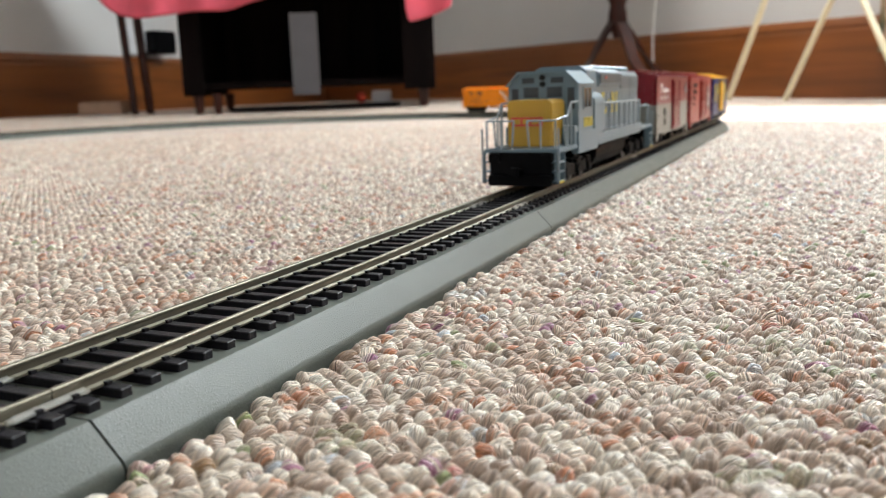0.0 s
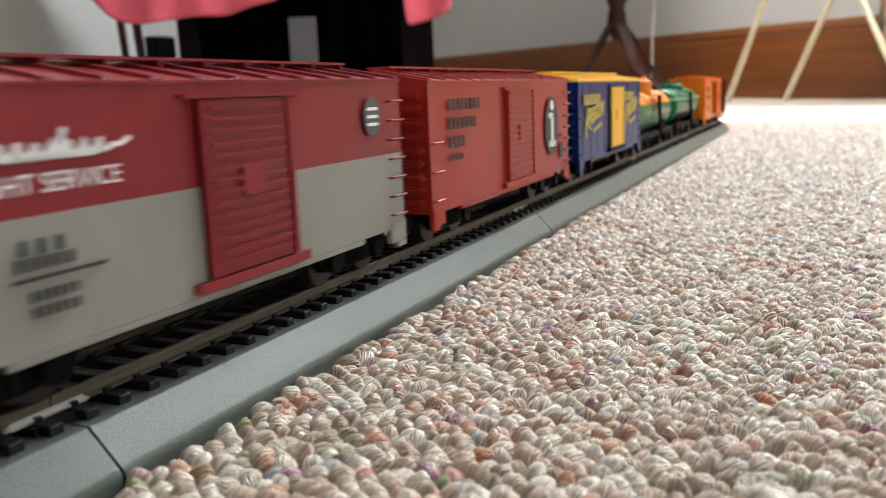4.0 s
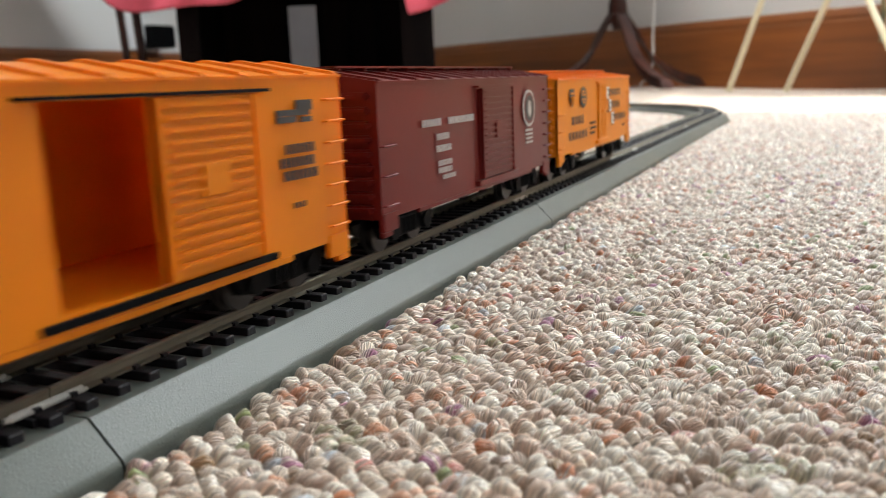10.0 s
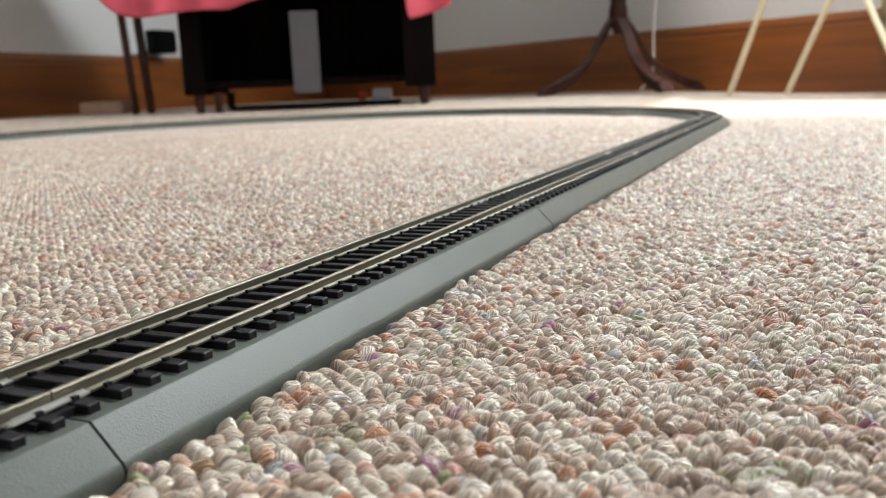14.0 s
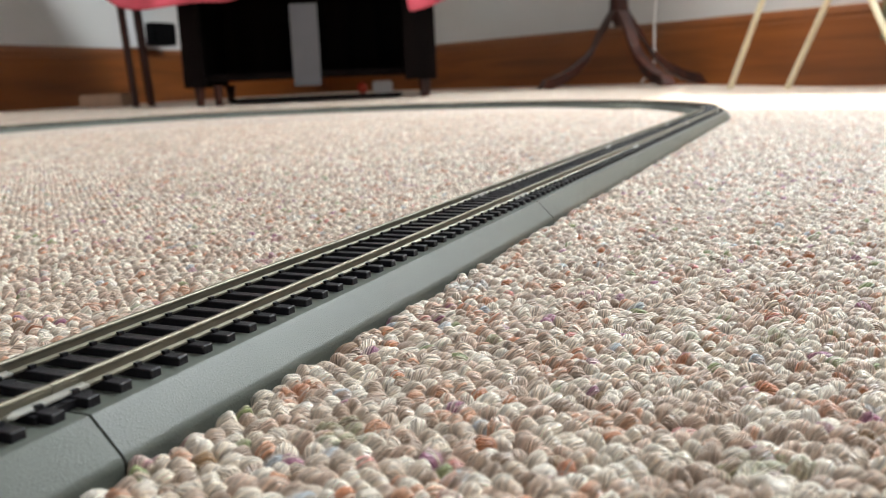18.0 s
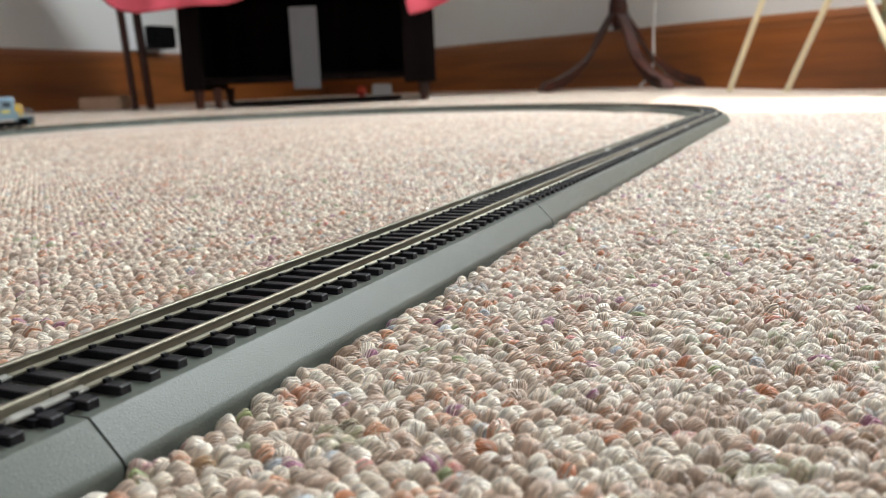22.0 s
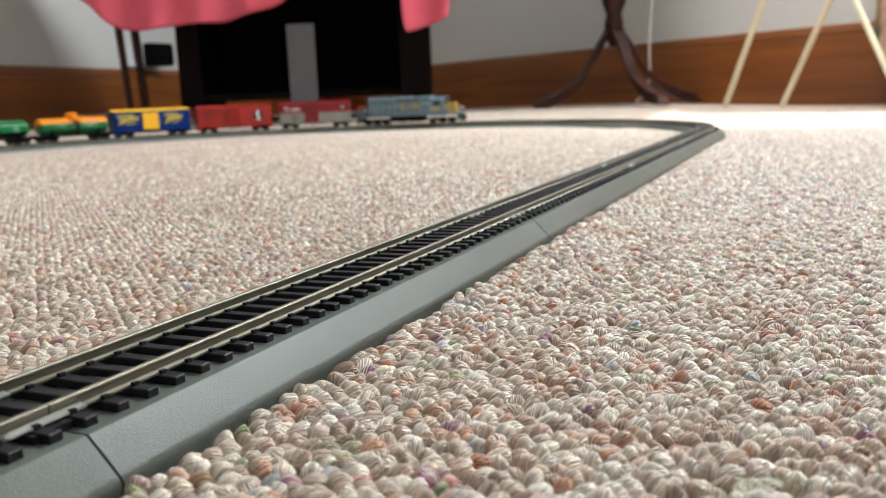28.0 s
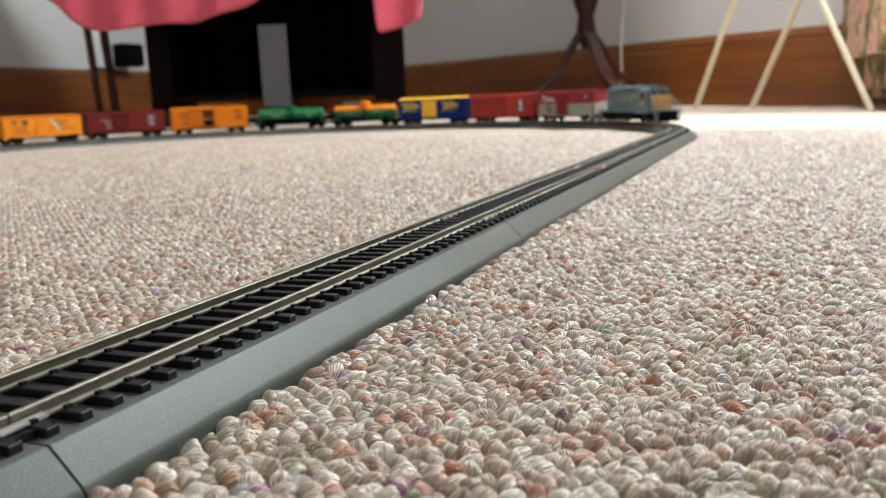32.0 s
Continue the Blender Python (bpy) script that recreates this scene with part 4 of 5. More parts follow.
    for k in (-1, 1):
        top = [(.1010, .0445), (.0950, .0450), (.0890, .0510), (.0760, .0512)]
        rods("nose_handrail", [((a[0], k * .0163, a[1]), (b[0], k * .0163, b[1])) for a, b in zip(top, top[1:])] + [((x, k * .0163, .030), (x, k * .0163, z)) for x, z in ((.095, .045), (.089, .051))], .0005, RAILING, car)
        rods("side_handrail", [((.0450, k * .0166, .0490), (-.0640, k * .0166, .0480)), ((-.0640, k * .0166, .0480), (-.0700, k * .0166, .0440)), ((-.0700, k * .0166, .0440), (-.0920, k * .0163, .0445)), ((.0450, k * .0166, .0490), (.0480, k * .0166, .0520))], .00055, RAILING, car)
        for i in range(9):
            x = .040 - i * .0130
            bm = bmesh.new()
            box(bm, x - .0007, k * .0160, .0330, x + .0007, k * .0168, .0488)
            part("stanchion", bm, RAILING, car)
    bm = bmesh.new()
    prism(bm, [(-.0135, .0270), (-.0145, .0210), (-.0110, .0150), (.0110, .0150), (.0145, .0210), (.0135, .0270)], -.0370, .0340)
    part("fuel_tank", bm, BLACK, car, bevel=.0008)
    boxes("air_tank", [(-.035, k * .0120, .0245, .033, k * .0160, .0270) for k in (-1, 1)], BLACK, car, bevel=.0006)
    for s in (-1, 1):
        truck(car, s * .0690, 3, .0200)
    return car


def trim_height(car, low, high):
    """Seat a boxcar's shell between two heights; trucks and couplers stay as they are."""
    f = (high - low) / (.0646 - .0205)
    for ch in car.children:
        if ch.name.split(".")[0] not in ("truck", "coupler", "underframe"):
            ch.scale.z *= f
            ch.location.z = low - .0205 * f + ch.location.z * f


def build_train():
    """The nine vehicles in running order, with the distance of each one's middle behind the locomotive's front."""
    train = [(locomotive(), .108)]
    # red over grey boxcar
    c = boxcar("crimson over grey toy boxcar with white lettering", CRIMSON, CRIMSON, CRIMSON, low=CARGREY, split=.0415, door=(-.0200, .0080))
    for k in (-1, 1):
        swash = [(-.0600, .0548), (-.0580, .0562), (-.0545, .0564), (-.0522, .0552), (-.0528, .0536), (-.0555, .0528)]
        flat_shape(c, [stroke([(-.0585, .0492), (-.0572, .0528), (-.0562, .0558)], .0015), stroke(swash, .0012)], LETTER_W, k)
        flat_shape(c, [stroke(script_line(-.0520, -.0285, .0514, .0026, 8), .0008)], LETTER_W, k, .01795)
        flat_shape(c, [stroke([(-.0285, .0512), (-.0265, .0512), (-.0245, .0522)], .0008), stroke([(-.0385, .0508), (-.0372, .0545)], .0009)], LETTER_W, k, .0181)
        words(c, "FREIGHT SERVICE", k * .0430, .0462, .0042, LETTER_W, k)
        disc(c, .0560, .0520, .0042, .0050, LOCO_DARK, k)
        bars(c, [(.0560, .0520 + d, .0052, .0008) for d in (-.002, 0, .002)], LETTER_W, k, .01802)
        bars(c, letters(-.0470, .0370, .0026, 3, 1.2) + [(-.0400, .0322, .0170, .0006)] + letters(-.0480, .0345, .0022, 6) + letters(-.0460, .0295, .0018, 6) + letters(-.0460, .0270, .0018, 6), LETTER_K, k)
    train.append((c, .304))
    # red boxcar with a big round emblem
    c = boxcar("orange-red toy boxcar with a large black oval emblem", SCARLET, SCARLET, SCARLET, door=(-.0200, .0090))
    for k in (-1, 1):
        disc(c, .0455, .0415, .0090, .0128, LETTER_K, k)
        disc(c, .0455, .0505, .0022, .0022, LETTER_W, k, .01805, "emblem_dot")
        bars(c, [(.0455, .0400, .0032, .0130), (.0440, .0462, .0062, .0020), (.0455, .0338, .0085, .0026)], LETTER_W, k, .01805, "emblem_bar")
        bars(c, letters(-.0600, .0540, .0040, 8) + letters(-.0600, .0480, .0040, 7) + letters(-.0600, .0420, .0040, 4) + letters(-.0600, .0370, .0022, 6) + [(.0590, .0300, .0050, .0070)] + letters(.055, .0370, .0012, 5), LETTER_K, k)
    train.append((c, .467))
    # blue boxcar with yellow door and roof
    c = boxcar("royal blue toy boxcar with a yellow roof and yellow doors", BLUE, YELLOW, YELLOW, door=(-.0190, .0105), posts=10)
    for k in (-1, 1):
        for x, w in ((-.0470, .0310), (.0390, .0270)):
            bars(c, [(x - .003, .0518, w, .0050)], LETTER_GOLD, k, .01805, "slogan_panel")
            words(c, "S E R I O U S", -k * (x - .003), .0518, .0046, BLUE, k, .0183)
            f = w / .031
            for i, letter in enumerate("FREEDOM"):
                h = (.0125, .0112, .0100, .0098, .0098, .0096, .0105)[i]
                words(c, letter, -k * (x + (-.0135 + i * .0047) * f), .0420 + i * .00070, h, LETTER_GOLD, k, .01815 + .00004 * i, shear=.38, bold=.0004)
            flat_shape(c, [stroke([(x - .0145 * f, .0418), (x - .0150 * f, .0375), (x - .0152 * f, .0325)], .0016), stroke([(x - .0125 * f, .0400), (x - .0085 * f, .0372), (x - .0055 * f, .0366)], .0014)], LETTER_GOLD, k, .01805)
            flat_shape(c, [stroke([(x - .0015 * f, .0352), (x + .0155 * f, .0384)], .0017)], LETTER_GOLD, k, .01810)
        bars(c, [(-.0480, .0215, .0050, .0016)], LETTER_K, k)
    train.append((c, .630))
    c = tank_car("orange over green toy tank car on a black frame", AMBER, TANKGREEN, .36, AMBER, .0105, .0610, False)
    for k in (-1, 1):
        for x in (-.0120, .0330):
            bm = bmesh.new()
            bmesh.ops.create_uvsphere(bm, u_segments=20, v_segments=8, radius=1, matrix=Matrix.Translation((-k * x, k * .0119, .0468)) @ Matrix.Rotation(radians(-k * 35), 4, "X") @ Matrix.Diagonal((.0062, .0005, .0030, 1)))
            part("oval_decal", bm, DECAL_PINK, c, smooth=True)
        bars(c, letters(-.036, .0390, .0022, 9) + letters(.016, .0395, .0026, 11) + [(-.004, .0400 - i * .0018, .0050, .0008) for i in range(4)], LETTER_PALE, k, .0144)
    train.append((c, .7785))
    # the tank's black lower half is the shade on its underside, set as colour
    c = tank_car("emerald green toy tank car with a silver handrail", GREEN, BLACK, -.42, GREEN, .0095, .0570, True, True)
    for k in (-1, 1):
        bars(c, letters(-.040, .0400, .0026, 11) + letters(-.036, .0365, .0018, 7), LETTER_PALE, k, .0145)
        bars(c, [(.037, .0405, .0100, .0006), (.037, .0385, .0110, .0010), (.037, .0365, .0110, .0008), (.037, .0345, .0130, .0010), (.037, .0425, .0060, .0012)], LETTER_FAINT, k, .0144)
    train.append((c, .9320))
    # orange boxcar with one door slid open
    c = boxcar("bright orange toy boxcar with an open sliding door", ORANGE, ORANGE, ORANGE, door=(-.0400, -.0130), hole=(-.0130, .0090), walkway=False)
    for k in (-1, 1):
        bars(c, letters(-.0580, .0508, .0060, 3, 1.0) + letters(-.0545, .0425, .0040, 6, .25) + letters(-.0520, .0325, .0024, 6, .2) + letters(-.0520, .0295, .0024, 6, .2) + letters(-.0390, .0280, .0014, 6), LETTER_K, k)
        bars(c, [(.0530, .0532, .0120, .0014), (.0570, .0548, .0060, .0024), (.0505, .0517, .0070, .0014), (.0575, .0515, .0040, .0012)] + letters(.0490, .0450, .0024, 7, .1) + letters(.0470, .0420, .0024, 8, .1) + letters(.0480, .0390, .0024, 8, .1) + letters(.0510, .0320, .0014, 4), LETTER_K, k)
    train.append((c, 1.094))
    # maroon boxcar
    c = boxcar("dark maroon toy boxcar with white lettering and emblem", MAROON, MAROON, MAROON, door=(-.0265, .0040))
    for k in (-1, 1):
        bars(c, letters(-.0480, .0475, .0026, 7, .2) + letters(-.0300, .0475, .0026, 11, .2) + letters(-.0385, .0425, .0024, 5, .3) + letters(-.0390, .0385, .0024, 6, .3) + letters(-.0380, .0335, .0020, 6) + letters(-.0380, .0310, .0020, 6) + letters(-.0350, .0285, .0016, 7), LETTER_PALE, k)
        disc(c, .0460, .0480, .0070, .0080, LETTER_PALE, k, .01785)
        disc(c, .0460, .0480, .0060, .0069, MAROON, k, .01795)
        disc(c, .0460, .0480, .0048, .0056, LETTER_K, k, .01805)
        disc(c, .0458, .0478, .0017, .0036, LETTER_PALE, k, .01815, "emblem_shape")
        bars(c, [(.0460, .0385 - i * .0018, .0080, .0008) for i in range(4)], LETTER_PALE, k)
        boxes("side_door", [(.0045, k * .0172, .0240, .0050, k * .0180, .0575)], MAROON, c)
    train.append((c, 1.2570))
    # amber refrigerator car
    c = boxcar("amber orange toy refrigerator car with black lettering", AMBER, ORANGE, AMBER, door=(-.0130, .0030), plug=True)
    for k in (-1, 1):
        flat_shape(c, [[(-.0558, .0560), (-.0482, .0560), (-.0480, .0505), (-.0495, .0478), (-.0520, .0462), (-.0545, .0478), (-.0560, .0505)]], LETTER_K, k, name="emblem")
        bars(c, [(-.0520, .0535, .0050, .0010)] + [(-.0540 + i * .0020, .0495, .0007, .0046) for i in range(3)], AMBER, k, .01805)
        disc(c, -.0325, .0508, .0056, .0060, LETTER_K, k)
        bars(c, [(-.0325, .0508 + d, .0078 - abs(d), .0008) for d in (-.0030, -.0012, .0014, .0032)], AMBER, k, .01805)
        bars(c, letters(-.0520, .0382, .0052, 4, .9) + letters(-.0570, .0298, .0050, 6, .95) + letters(-.0200, .0348, .0016, 8) + letters(-.0200, .0318, .0016, 9) + letters(-.0200, .0288, .0016, 7), LETTER_K, k)
        bars(c, letters(.0205, .0520, .0046, 6, .70) + letters(.0262, .0438, .0046, 4, .95) + letters(.0318, .0352, .0046, 6, .80), LETTER_K, k)
        bars(c, letters(.0085, .0400, .0012, 9) + letters(.0085, .0370, .0012, 6) + letters(.0085, .0335, .0012, 5) + letters(.0095, .0300, .0012, 4) + letters(.0520, .0285, .0012, 5), LETTER_K, k)
        for x, z in ((.0168, .0518), (.0226, .0434), (.0282, .0350)):
            bars(c, [(x + .0006, z - .0004, .0050, .0080)], LETTER_K, k, .0176, "initial_shade")
            bars(c, [(x, z, .0040, .0074)], LETTER_W, k, name="initial")
            bars(c, [(x + .0002, z + d, .0020, .0016) for d in (-.0018, .0018)], LETTER_K, k, .01805, "initial_gap")
    train.append((c, 1.4160))
    for car, behind in train:
        if car.name.startswith("boxcar"):
            trim_height(car, .0232 if behind > 1.4 else .0222 if behind > 1.2 else .0215, float(np.interp(behind, (.30, .47, .63, 1.09, 1.25, 1.41), (.0645, .0640, .0635, .0632, .0612, .0594))))
    return train


TRAIN = build_train()


# ---- the room ----
CORNER, WEST, EAST = Vector((-2.139, 3.609, 0)), Vector((-1.945, 1.59, 0)), Vector((.225, 2.277, 0))


def wall_run(name, p, q, skirting=True):
    d = q - p
    at = Matrix.Translation(p) @ Matrix.Rotation(math.atan2(d.y, d.x), 4, "Z")
    w = boxes(name, [(0, 0, -.02, d.length, .12, 2.45)], PAINT)
    w.matrix_world = at
    tagged(w, "plain white painted plaster wall", "wall", kind="structure")
    if skirting:
        bm = bmesh.new()
        prism(bm, [(0, -.01), (-.020, -.01), (-.020, .165), (-.017, .174), (-.019, .180), (-.012, .193), (-.004, .200), (0, .200)], 0, d.length)
        s = part("baseboard", bm, OAK)
        s.matrix_world = at
        tagged(s, "tall varnished brown wooden skirting board", "skirting", kind="structure")


def shell():
    south_w, south_e, ne = Vector((-1.549, -2.53, 0)), Vector((1.75, -2.53, 0)), EAST + (EAST - CORNER) * .6451
    wall_run("wall_west", south_w, CORNER)
    wall_run("wall_north", CORNER, ne)
    d = ne - CORNER
    n = d.length
    at = Matrix.Translation(CORNER) @ Matrix.Rotation(math.atan2(d.y, d.x), 4, "Z")
    win = tagged(new("window_3"), "white framed window glowing with daylight", "window", kind="structure")
    win.matrix_world = at
    a, b = 2.49, 3.67
    boxes("window_frame", [(a - .05, -.03, .93, a, 0, 2.18), (b, -.03, .93, b + .05, 0, 2.18), (a, -.03, .93, b, 0, .98), (a, -.03, 2.13, b, 0, 2.18)], PAPER, win, bevel=.004)
    # east and south walls with window openings, the south one added for fill light
    for name, p, q, a, b in (("wall_east", ne, south_e, None, None), ("wall_south", south_e, south_w, None, None)):
        d = q - p
        n = d.length
        a, b = (.067, 1.130) if name == "wall_east" else (1.25, 3.05)
        at = Matrix.Translation(p) @ Matrix.Rotation(math.atan2(d.y, d.x), 4, "Z")
        t = 2.30 if name == "wall_east" else 2.05
        w = boxes(name, [(0, 0, -.02, a, .12, 2.45), (b, 0, -.02, n, .12, 2.45), (a, 0, -.02, b, .12, .78), (a, 0, t, b, .12, 2.45)], PAINT)
        w.matrix_world = at
        tagged(w, "white painted wall with a window opening", "wall", kind="structure")
        win = tagged(new("window_1" if name == "wall_east" else "fill_window"), "white framed window in the wall", "window", kind="structure")
        win.matrix_world = at
        boxes("window_frame", [(a, .05, .78, a + .04, .10, t), (b - .04, .05, .78, b, .10, t), (a + .04, .05, .78, b - .04, .10, .82), (a + .04, .05, t - .04, b - .04, .10, t)], PAPER, win, bevel=.004)
        boxes("window_sill", [(a - .05, -.06, .745, b + .05, .10, .78)], PAPER, win, bevel=.004)
    bm = bmesh.new()
    box(bm, -3, -2.7, 2.45, 2, 3.9, 2.5)
    tagged(part("ceiling", bm, PAINT), "plain white ceiling", "ceiling", kind="structure")


shell()

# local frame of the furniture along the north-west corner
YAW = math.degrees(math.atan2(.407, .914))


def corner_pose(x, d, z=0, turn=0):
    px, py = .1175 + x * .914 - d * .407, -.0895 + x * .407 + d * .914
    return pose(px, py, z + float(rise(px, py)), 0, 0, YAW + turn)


def cabinet():
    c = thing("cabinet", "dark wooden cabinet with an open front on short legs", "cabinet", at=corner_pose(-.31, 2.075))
    w, d, h = .303, .36, .62
    # panels, stiles and shelves carry the shade in their near-black colour
    for s in (-1, 1):
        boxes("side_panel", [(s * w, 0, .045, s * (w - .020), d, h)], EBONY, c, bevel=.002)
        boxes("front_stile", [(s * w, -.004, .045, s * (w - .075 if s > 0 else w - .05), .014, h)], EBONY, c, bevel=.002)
        for y in (.02, d - .03):
            bm = bmesh.new()
            rod(bm, (s * (w - .03), y, 0), (s * (w - .03), y, .05), .009, .014, 14)
            part("leg", bm, MAHOGANY, c, smooth=True)
    bm = bmesh.new()
    rod(bm, (-w + .075, .02, 0), (-w + .075, .02, .05), .008, .012, 14)
    part("leg", bm, MAHOGANY, c, smooth=True)
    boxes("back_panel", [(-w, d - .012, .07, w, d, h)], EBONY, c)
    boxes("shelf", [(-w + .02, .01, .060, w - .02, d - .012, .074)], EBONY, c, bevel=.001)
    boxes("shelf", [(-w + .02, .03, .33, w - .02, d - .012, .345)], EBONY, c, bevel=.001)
    boxes("top_board", [(-w - .02, -.02, h, w + .02, d + .01, h + .022)], MAHOGANY, c, bevel=.004)
    b = tagged(boxes("board", [(-.040, .006, .040, .026, .010, .232)], SHADED_BOARD, bevel=.001), "plain white board standing in the open cabinet", "board")
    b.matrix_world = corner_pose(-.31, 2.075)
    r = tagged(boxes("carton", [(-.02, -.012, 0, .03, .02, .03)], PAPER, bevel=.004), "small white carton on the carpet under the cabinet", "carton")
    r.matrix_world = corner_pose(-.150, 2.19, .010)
    # thin black slab in place of the dark shadow on the carpet below
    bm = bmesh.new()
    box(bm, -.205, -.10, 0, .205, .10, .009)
    f = tagged(part("shadow_slab", bm, EBONY, bevel=.002), "flat black slab standing in for the shadow under the cabinet", "tray")
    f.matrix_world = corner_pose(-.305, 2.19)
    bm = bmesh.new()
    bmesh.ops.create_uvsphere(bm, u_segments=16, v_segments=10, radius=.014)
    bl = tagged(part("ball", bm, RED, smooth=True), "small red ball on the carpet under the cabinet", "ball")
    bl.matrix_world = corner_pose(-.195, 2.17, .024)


cabinet()


def cloth(name, label, outline, turn_point):
    """A hanging sheet of towelling: rows of folds between an upper and a lower edge, with thickness."""
    bm = bmesh.new()
    rows = []
    for x, top, low, d in outline:
        col = []
        for j in range(9):
            f = j / 8
            z = top + (low - top) * f
            col.append(bm.verts.new((x + .006 * math.sin(9 * f + 40 * x), d + .010 * math.sin(55 * x + 3 * f) + .006 * math.sin(23 * f + 9 * x) - .008 * f, z)))
        rows.append(col)
    for a, b in zip(rows, rows[1:]):
        for j in range(8):
            bm.faces.new((a[j], b[j], b[j + 1], a[j + 1]))
    ob = part(name, bm, PINK, smooth=True)
    s = ob.modifiers.new("thickness", "SOLIDIFY")
    s.thickness = .006
    sub = ob.modifiers.new("soft", "SUBSURF")
    sub.levels = sub.render_levels = 1
    tagged(ob, label, "cloth")
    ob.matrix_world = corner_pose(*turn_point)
    return ob


def cloths():
    low = [(-.86, .325), (-.80, .290), (-.76, .258), (-.735, .232), (-.70, .224), (-.67, .222), (-.62, .229), (-.56, .234), (-.49, .233), (-.43, .247), (-.37, .263), (-.33, .285)]
    xs, zs = [a for a, _ in low], [b for _, b in low]
    swag = [(-.86 + i * .0230, .66, float(np.interp(-.86 + i * .0230, xs, zs)), -.02) for i in range(24)]
    cloth("pink_cloth", "pink towelling cloth hanging in a swag over the cabinet", swag, (0, 2.05))
    tail = [(-.066 + i * .0110, .66, .192 + .0033 * i, -.02) for i in range(11)]
    cloth("pink_cloth", "corner of a pink cloth hanging beside the cabinet", tail, (0, 2.05))


cloths()


def stool():
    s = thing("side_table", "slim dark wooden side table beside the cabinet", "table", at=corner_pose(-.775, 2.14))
    for x, y in ((0, 0), (.030, .03), (-.072, .20), (-.042, .23)):
        bm = bmesh.new()
        rod(bm, (x + .018, y, 0), (x - .012, y, .58), .0085, .0100, 12)
        part("leg", bm, MAHOGANY, s, smooth=True)
    boxes("tabletop", [(-.13, -.04, .58, .07, .28, .60)], MAHOGANY, s, bevel=.004)
    b = tagged(boxes("tray", [(-.06, -.03, 0, .06, .05, .035)], mat("pale_brown_card", (.42, .27, .18), 0.8), bevel=.004), "low pale cardboard tray on the carpet", "tray")
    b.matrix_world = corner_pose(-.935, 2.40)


stool()


def pedestal_table():
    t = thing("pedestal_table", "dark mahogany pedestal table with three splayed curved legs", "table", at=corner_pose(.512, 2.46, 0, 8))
    bm = bmesh.new()
    lathe(bm, [(.012, .165), (.020, .185), (.027, .215), (.026, .235), (.021, .250), (.024, .262), (.033, .285), (.037, .310), (.034, .335), (.027, .360), (.030, .390), (.024, .45), (.022, .56), (.030, .62), (.05, .66)], 28)
    part("column", bm, MAHOGANY, t, smooth=True)
    for a in (188, -8, -78):
        bm = bmesh.new()
        prof = [(.012, .225, .080), (.034, .190, .074), (.056, .145, .066), (.084, .100, .056), (.122, .060, .046), (.166, .033, .038), (.206, .018, .030), (.238, .012, .024)]
        rings = []
        for r, z, hgt in prof:
            wd, hgt = .017, hgt * 1.15
            rings.append([bm.verts.new((r - .35 * hgt * q, wd * p, max(z + hgt * q * .5, 0))) for p, q in ((-1, -1), (1, -1), (1.1, 0), (1, 1), (-1, 1), (-1.1, 0))])
        for p, q in zip(rings, rings[1:]):
            for i in range(6):
                bm.faces.new((p[i], p[(i + 1) % 6], q[(i + 1) % 6], q[i]))
        bm.faces.new(rings[0][::-1])
        bm.faces.new(rings[-1])
        leg = part("leg", bm, MAHOGANY, t, smooth=True)
        leg.rotation_euler.z = radians(a)
    bm = bmesh.new()
    lathe(bm, [(.30, .66), (.31, .67), (.305, .682), (.02, .682)], 48)
    part("tabletop", bm, MAHOGANY, t, smooth=True)


pedestal_table()


def clothes_airer():
    a = thing("clothes_airer", "folding clothes airer of cream dowels with grey tubes", "clothes airer")
    for p, q in (((-.100, 2.200, .0), (.114, 1.977, .577)), ((.037, 2.180, .0), (.275, 1.991, .577))):
        bm = bmesh.new()
        rod(bm, p, q, .0072, n=14)
        part("dowel", bm, CREAM, a, smooth=True)
    for p, q in (((.270, 1.740, .0), (-.020, 2.19, .72)), ((.362, 1.99, 0), (.130, 2.21, .55))):
        bm = bmesh.new()
        rod(bm, p, q, .0062, n=14)
        part("dowel", bm, CREAM, a, smooth=True)
    for f in (.72, .96):
        rods("crossbar", [((-.100 + .214 * f, 2.200 - .223 * f, .577 * f), (.037 + .238 * f, 2.180 - .189 * f, .577 * f))], .006, STEEL, a, n=10)


clothes_airer()


def armchair():
    c = thing("armchair", "armchair covered in a pink and olive floral print", "armchair", at=pose(.655, 2.02, 0, 0, 0, 4))
    def pad(name, cell, r):
        return boxes(name, [cell], FLORAL, c, bevel=r)
    pad("skirt", (-.36, -.36, .02, .36, .30, .30), .02)
    pad("arm", (-.40, -.36, .06, -.24, .30, .56), .05)
    pad("arm", (.24, -.36, .06, .40, .30, .56), .05)
    pad("seat_cushion", (-.23, -.36, .30, .23, .22, .44), .04)
    pad("backrest", (-.36, .18, .12, .36, .36, .92), .05)
    for x, y in ((-.33, -.32), (.33, -.32), (-.33, .27), (.33, .27)):
        bm = bmesh.new()
        rod(bm, (x, y, 0), (x, y, .03), .018, .022, 12)
        part("foot", bm, EBONY, c, smooth=True)


armchair()


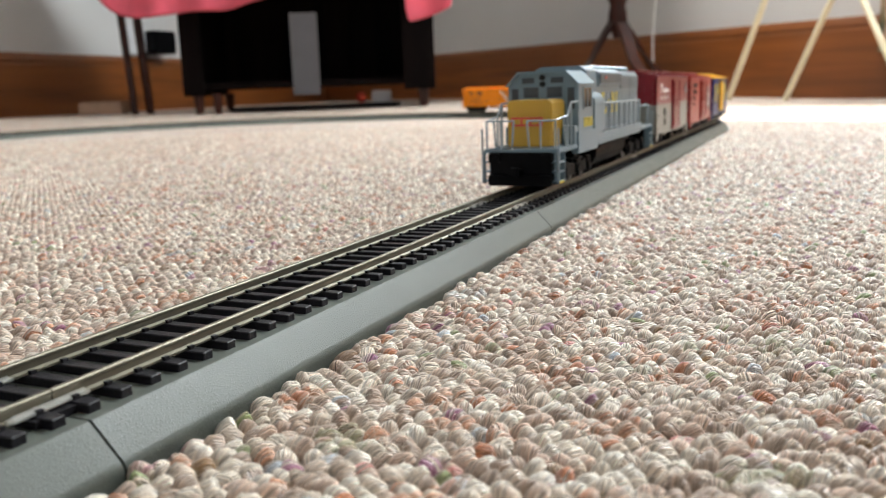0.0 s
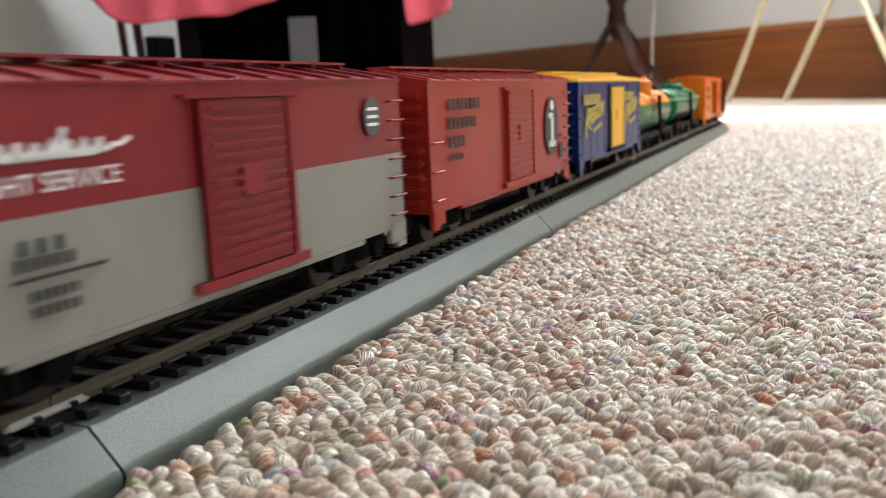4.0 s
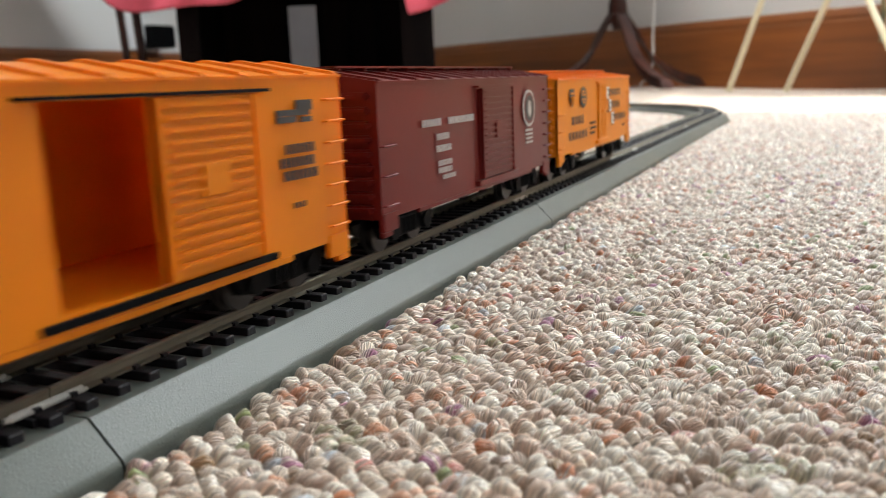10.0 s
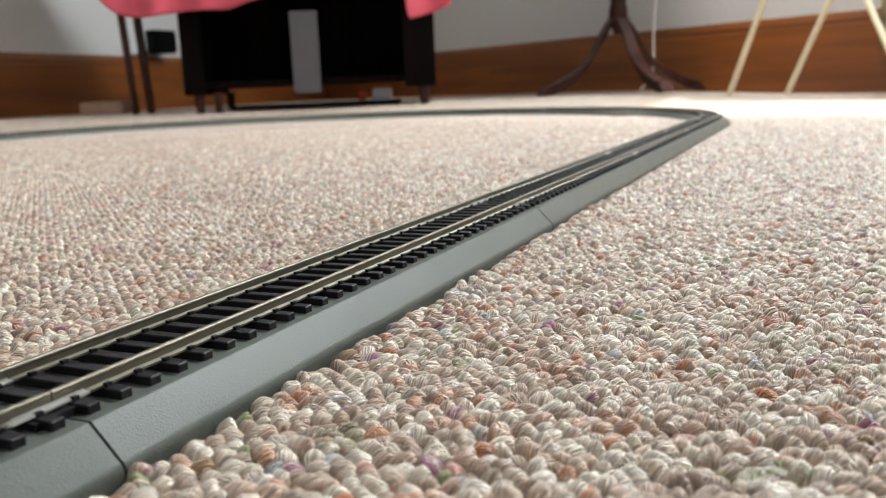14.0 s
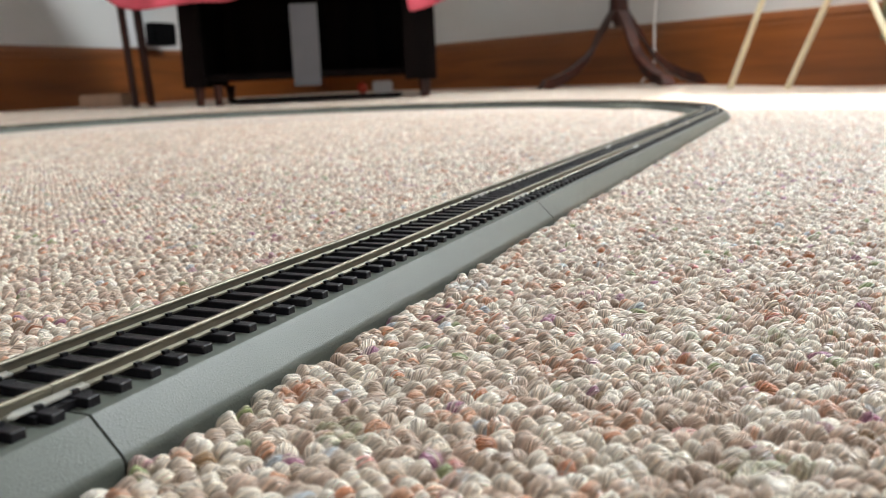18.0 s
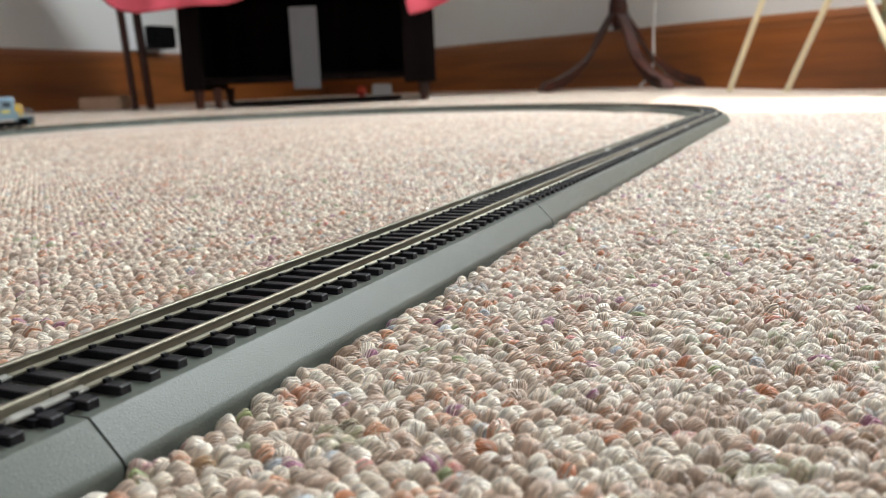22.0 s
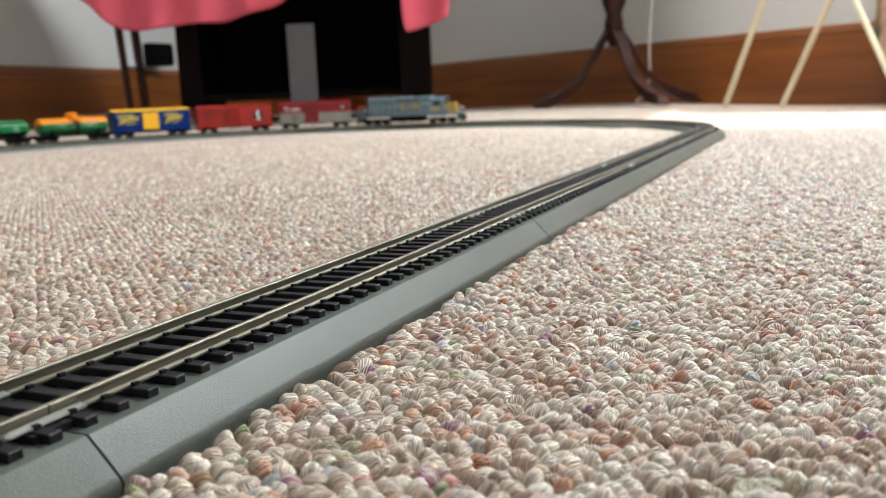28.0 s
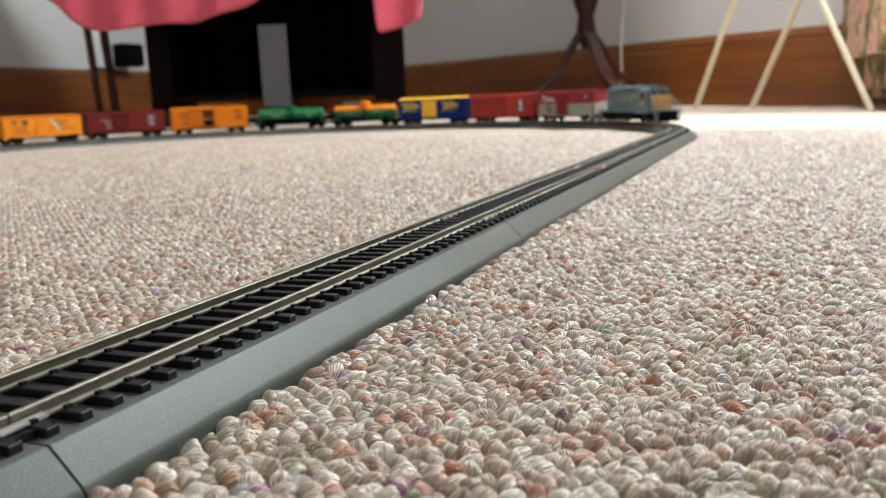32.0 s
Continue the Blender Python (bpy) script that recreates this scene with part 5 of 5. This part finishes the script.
def wall_cable():
    bm = bmesh.new()
    pts = [Vector((-.335 + .008 * math.sin(i * .5), 2.53 - .002 * i, .60 - i * .045)) for i in range(12)] + [Vector((-.345, 2.515, .075)), Vector((-.362, 2.52, .045)), Vector((-.385, 2.525, .024))]
    for p, q in zip(pts, pts[1:]):
        rod(bm, p, q, .003, n=8)
    tagged(part("cable", bm, CABLE, smooth=True), "thin white cable hanging down by the wall", "cable")
    s = thing("wall_socket", "white wall socket with a black plug adapter", "socket", at=pose(-1.985, 2.20, .255, 0, 0, 84))
    boxes("face_plate", [(-.09, -.012, -.05, .0, .02, .05)], PAPER, s, bevel=.004)
    boxes("adapter", [(.0, -.05, -.045, .10, .02, .03)], BLACK, s, bevel=.006)


wall_cable()


# ---- motion of the train ----
HEAD = [(0, -0.262), (2, -0.006), (6, 0.542), (7, 0.6852), (8, 0.8223), (9, 0.9535), (10.5, 1.1545), (12, 1.366), (13, 1.507), (22.5, 2.776), (24, 3.005), (28, 3.58), (30, 3.885), (32, 4.215)]


def head(t):
    """How far the locomotive's front has run past the joint by the camera."""
    i = max(k for k in range(len(HEAD) - 1) if HEAD[k][0] <= t)
    (t0, s0), (t1, s1) = HEAD[i], HEAD[i + 1]
    before = HEAD[i - 1] if i else (2 * t0 - t1, 2 * s0 - s1)
    after = HEAD[i + 2] if i + 2 < len(HEAD) else (2 * t1 - t0, 2 * s1 - s0)
    m0, m1 = (s1 - before[1]) / (t1 - before[0]), (after[1] - s0) / (after[0] - t0)
    f, h = (t - t0) / (t1 - t0), t1 - t0
    return (2 * f ** 3 - 3 * f * f + 1) * s0 + (f ** 3 - 2 * f * f + f) * h * m0 + (3 * f * f - 2 * f ** 3) * s1 + (f ** 3 - f * f) * h * m1


def motions():
    for car, behind in TRAIN:
        high = .925 if behind < .2 else .955
        car.scale = (1, 1, high)
        rows = []
        for i in range(129):
            t = min(i * .25, 32)
            s = head(t) - behind
            bogie = .069 if behind < .2 else .0495
            a, b = place(s + bogie)[0], place(s - bogie)[0]
            d = a - b
            rows.append((t, Matrix.Translation((a + b) / 2 + Vector((0, 0, .0112 * (1 - high)))) @ Matrix.Rotation(math.atan2(d.y, d.x), 4, "Z")))
        walk(car, rows)


motions()
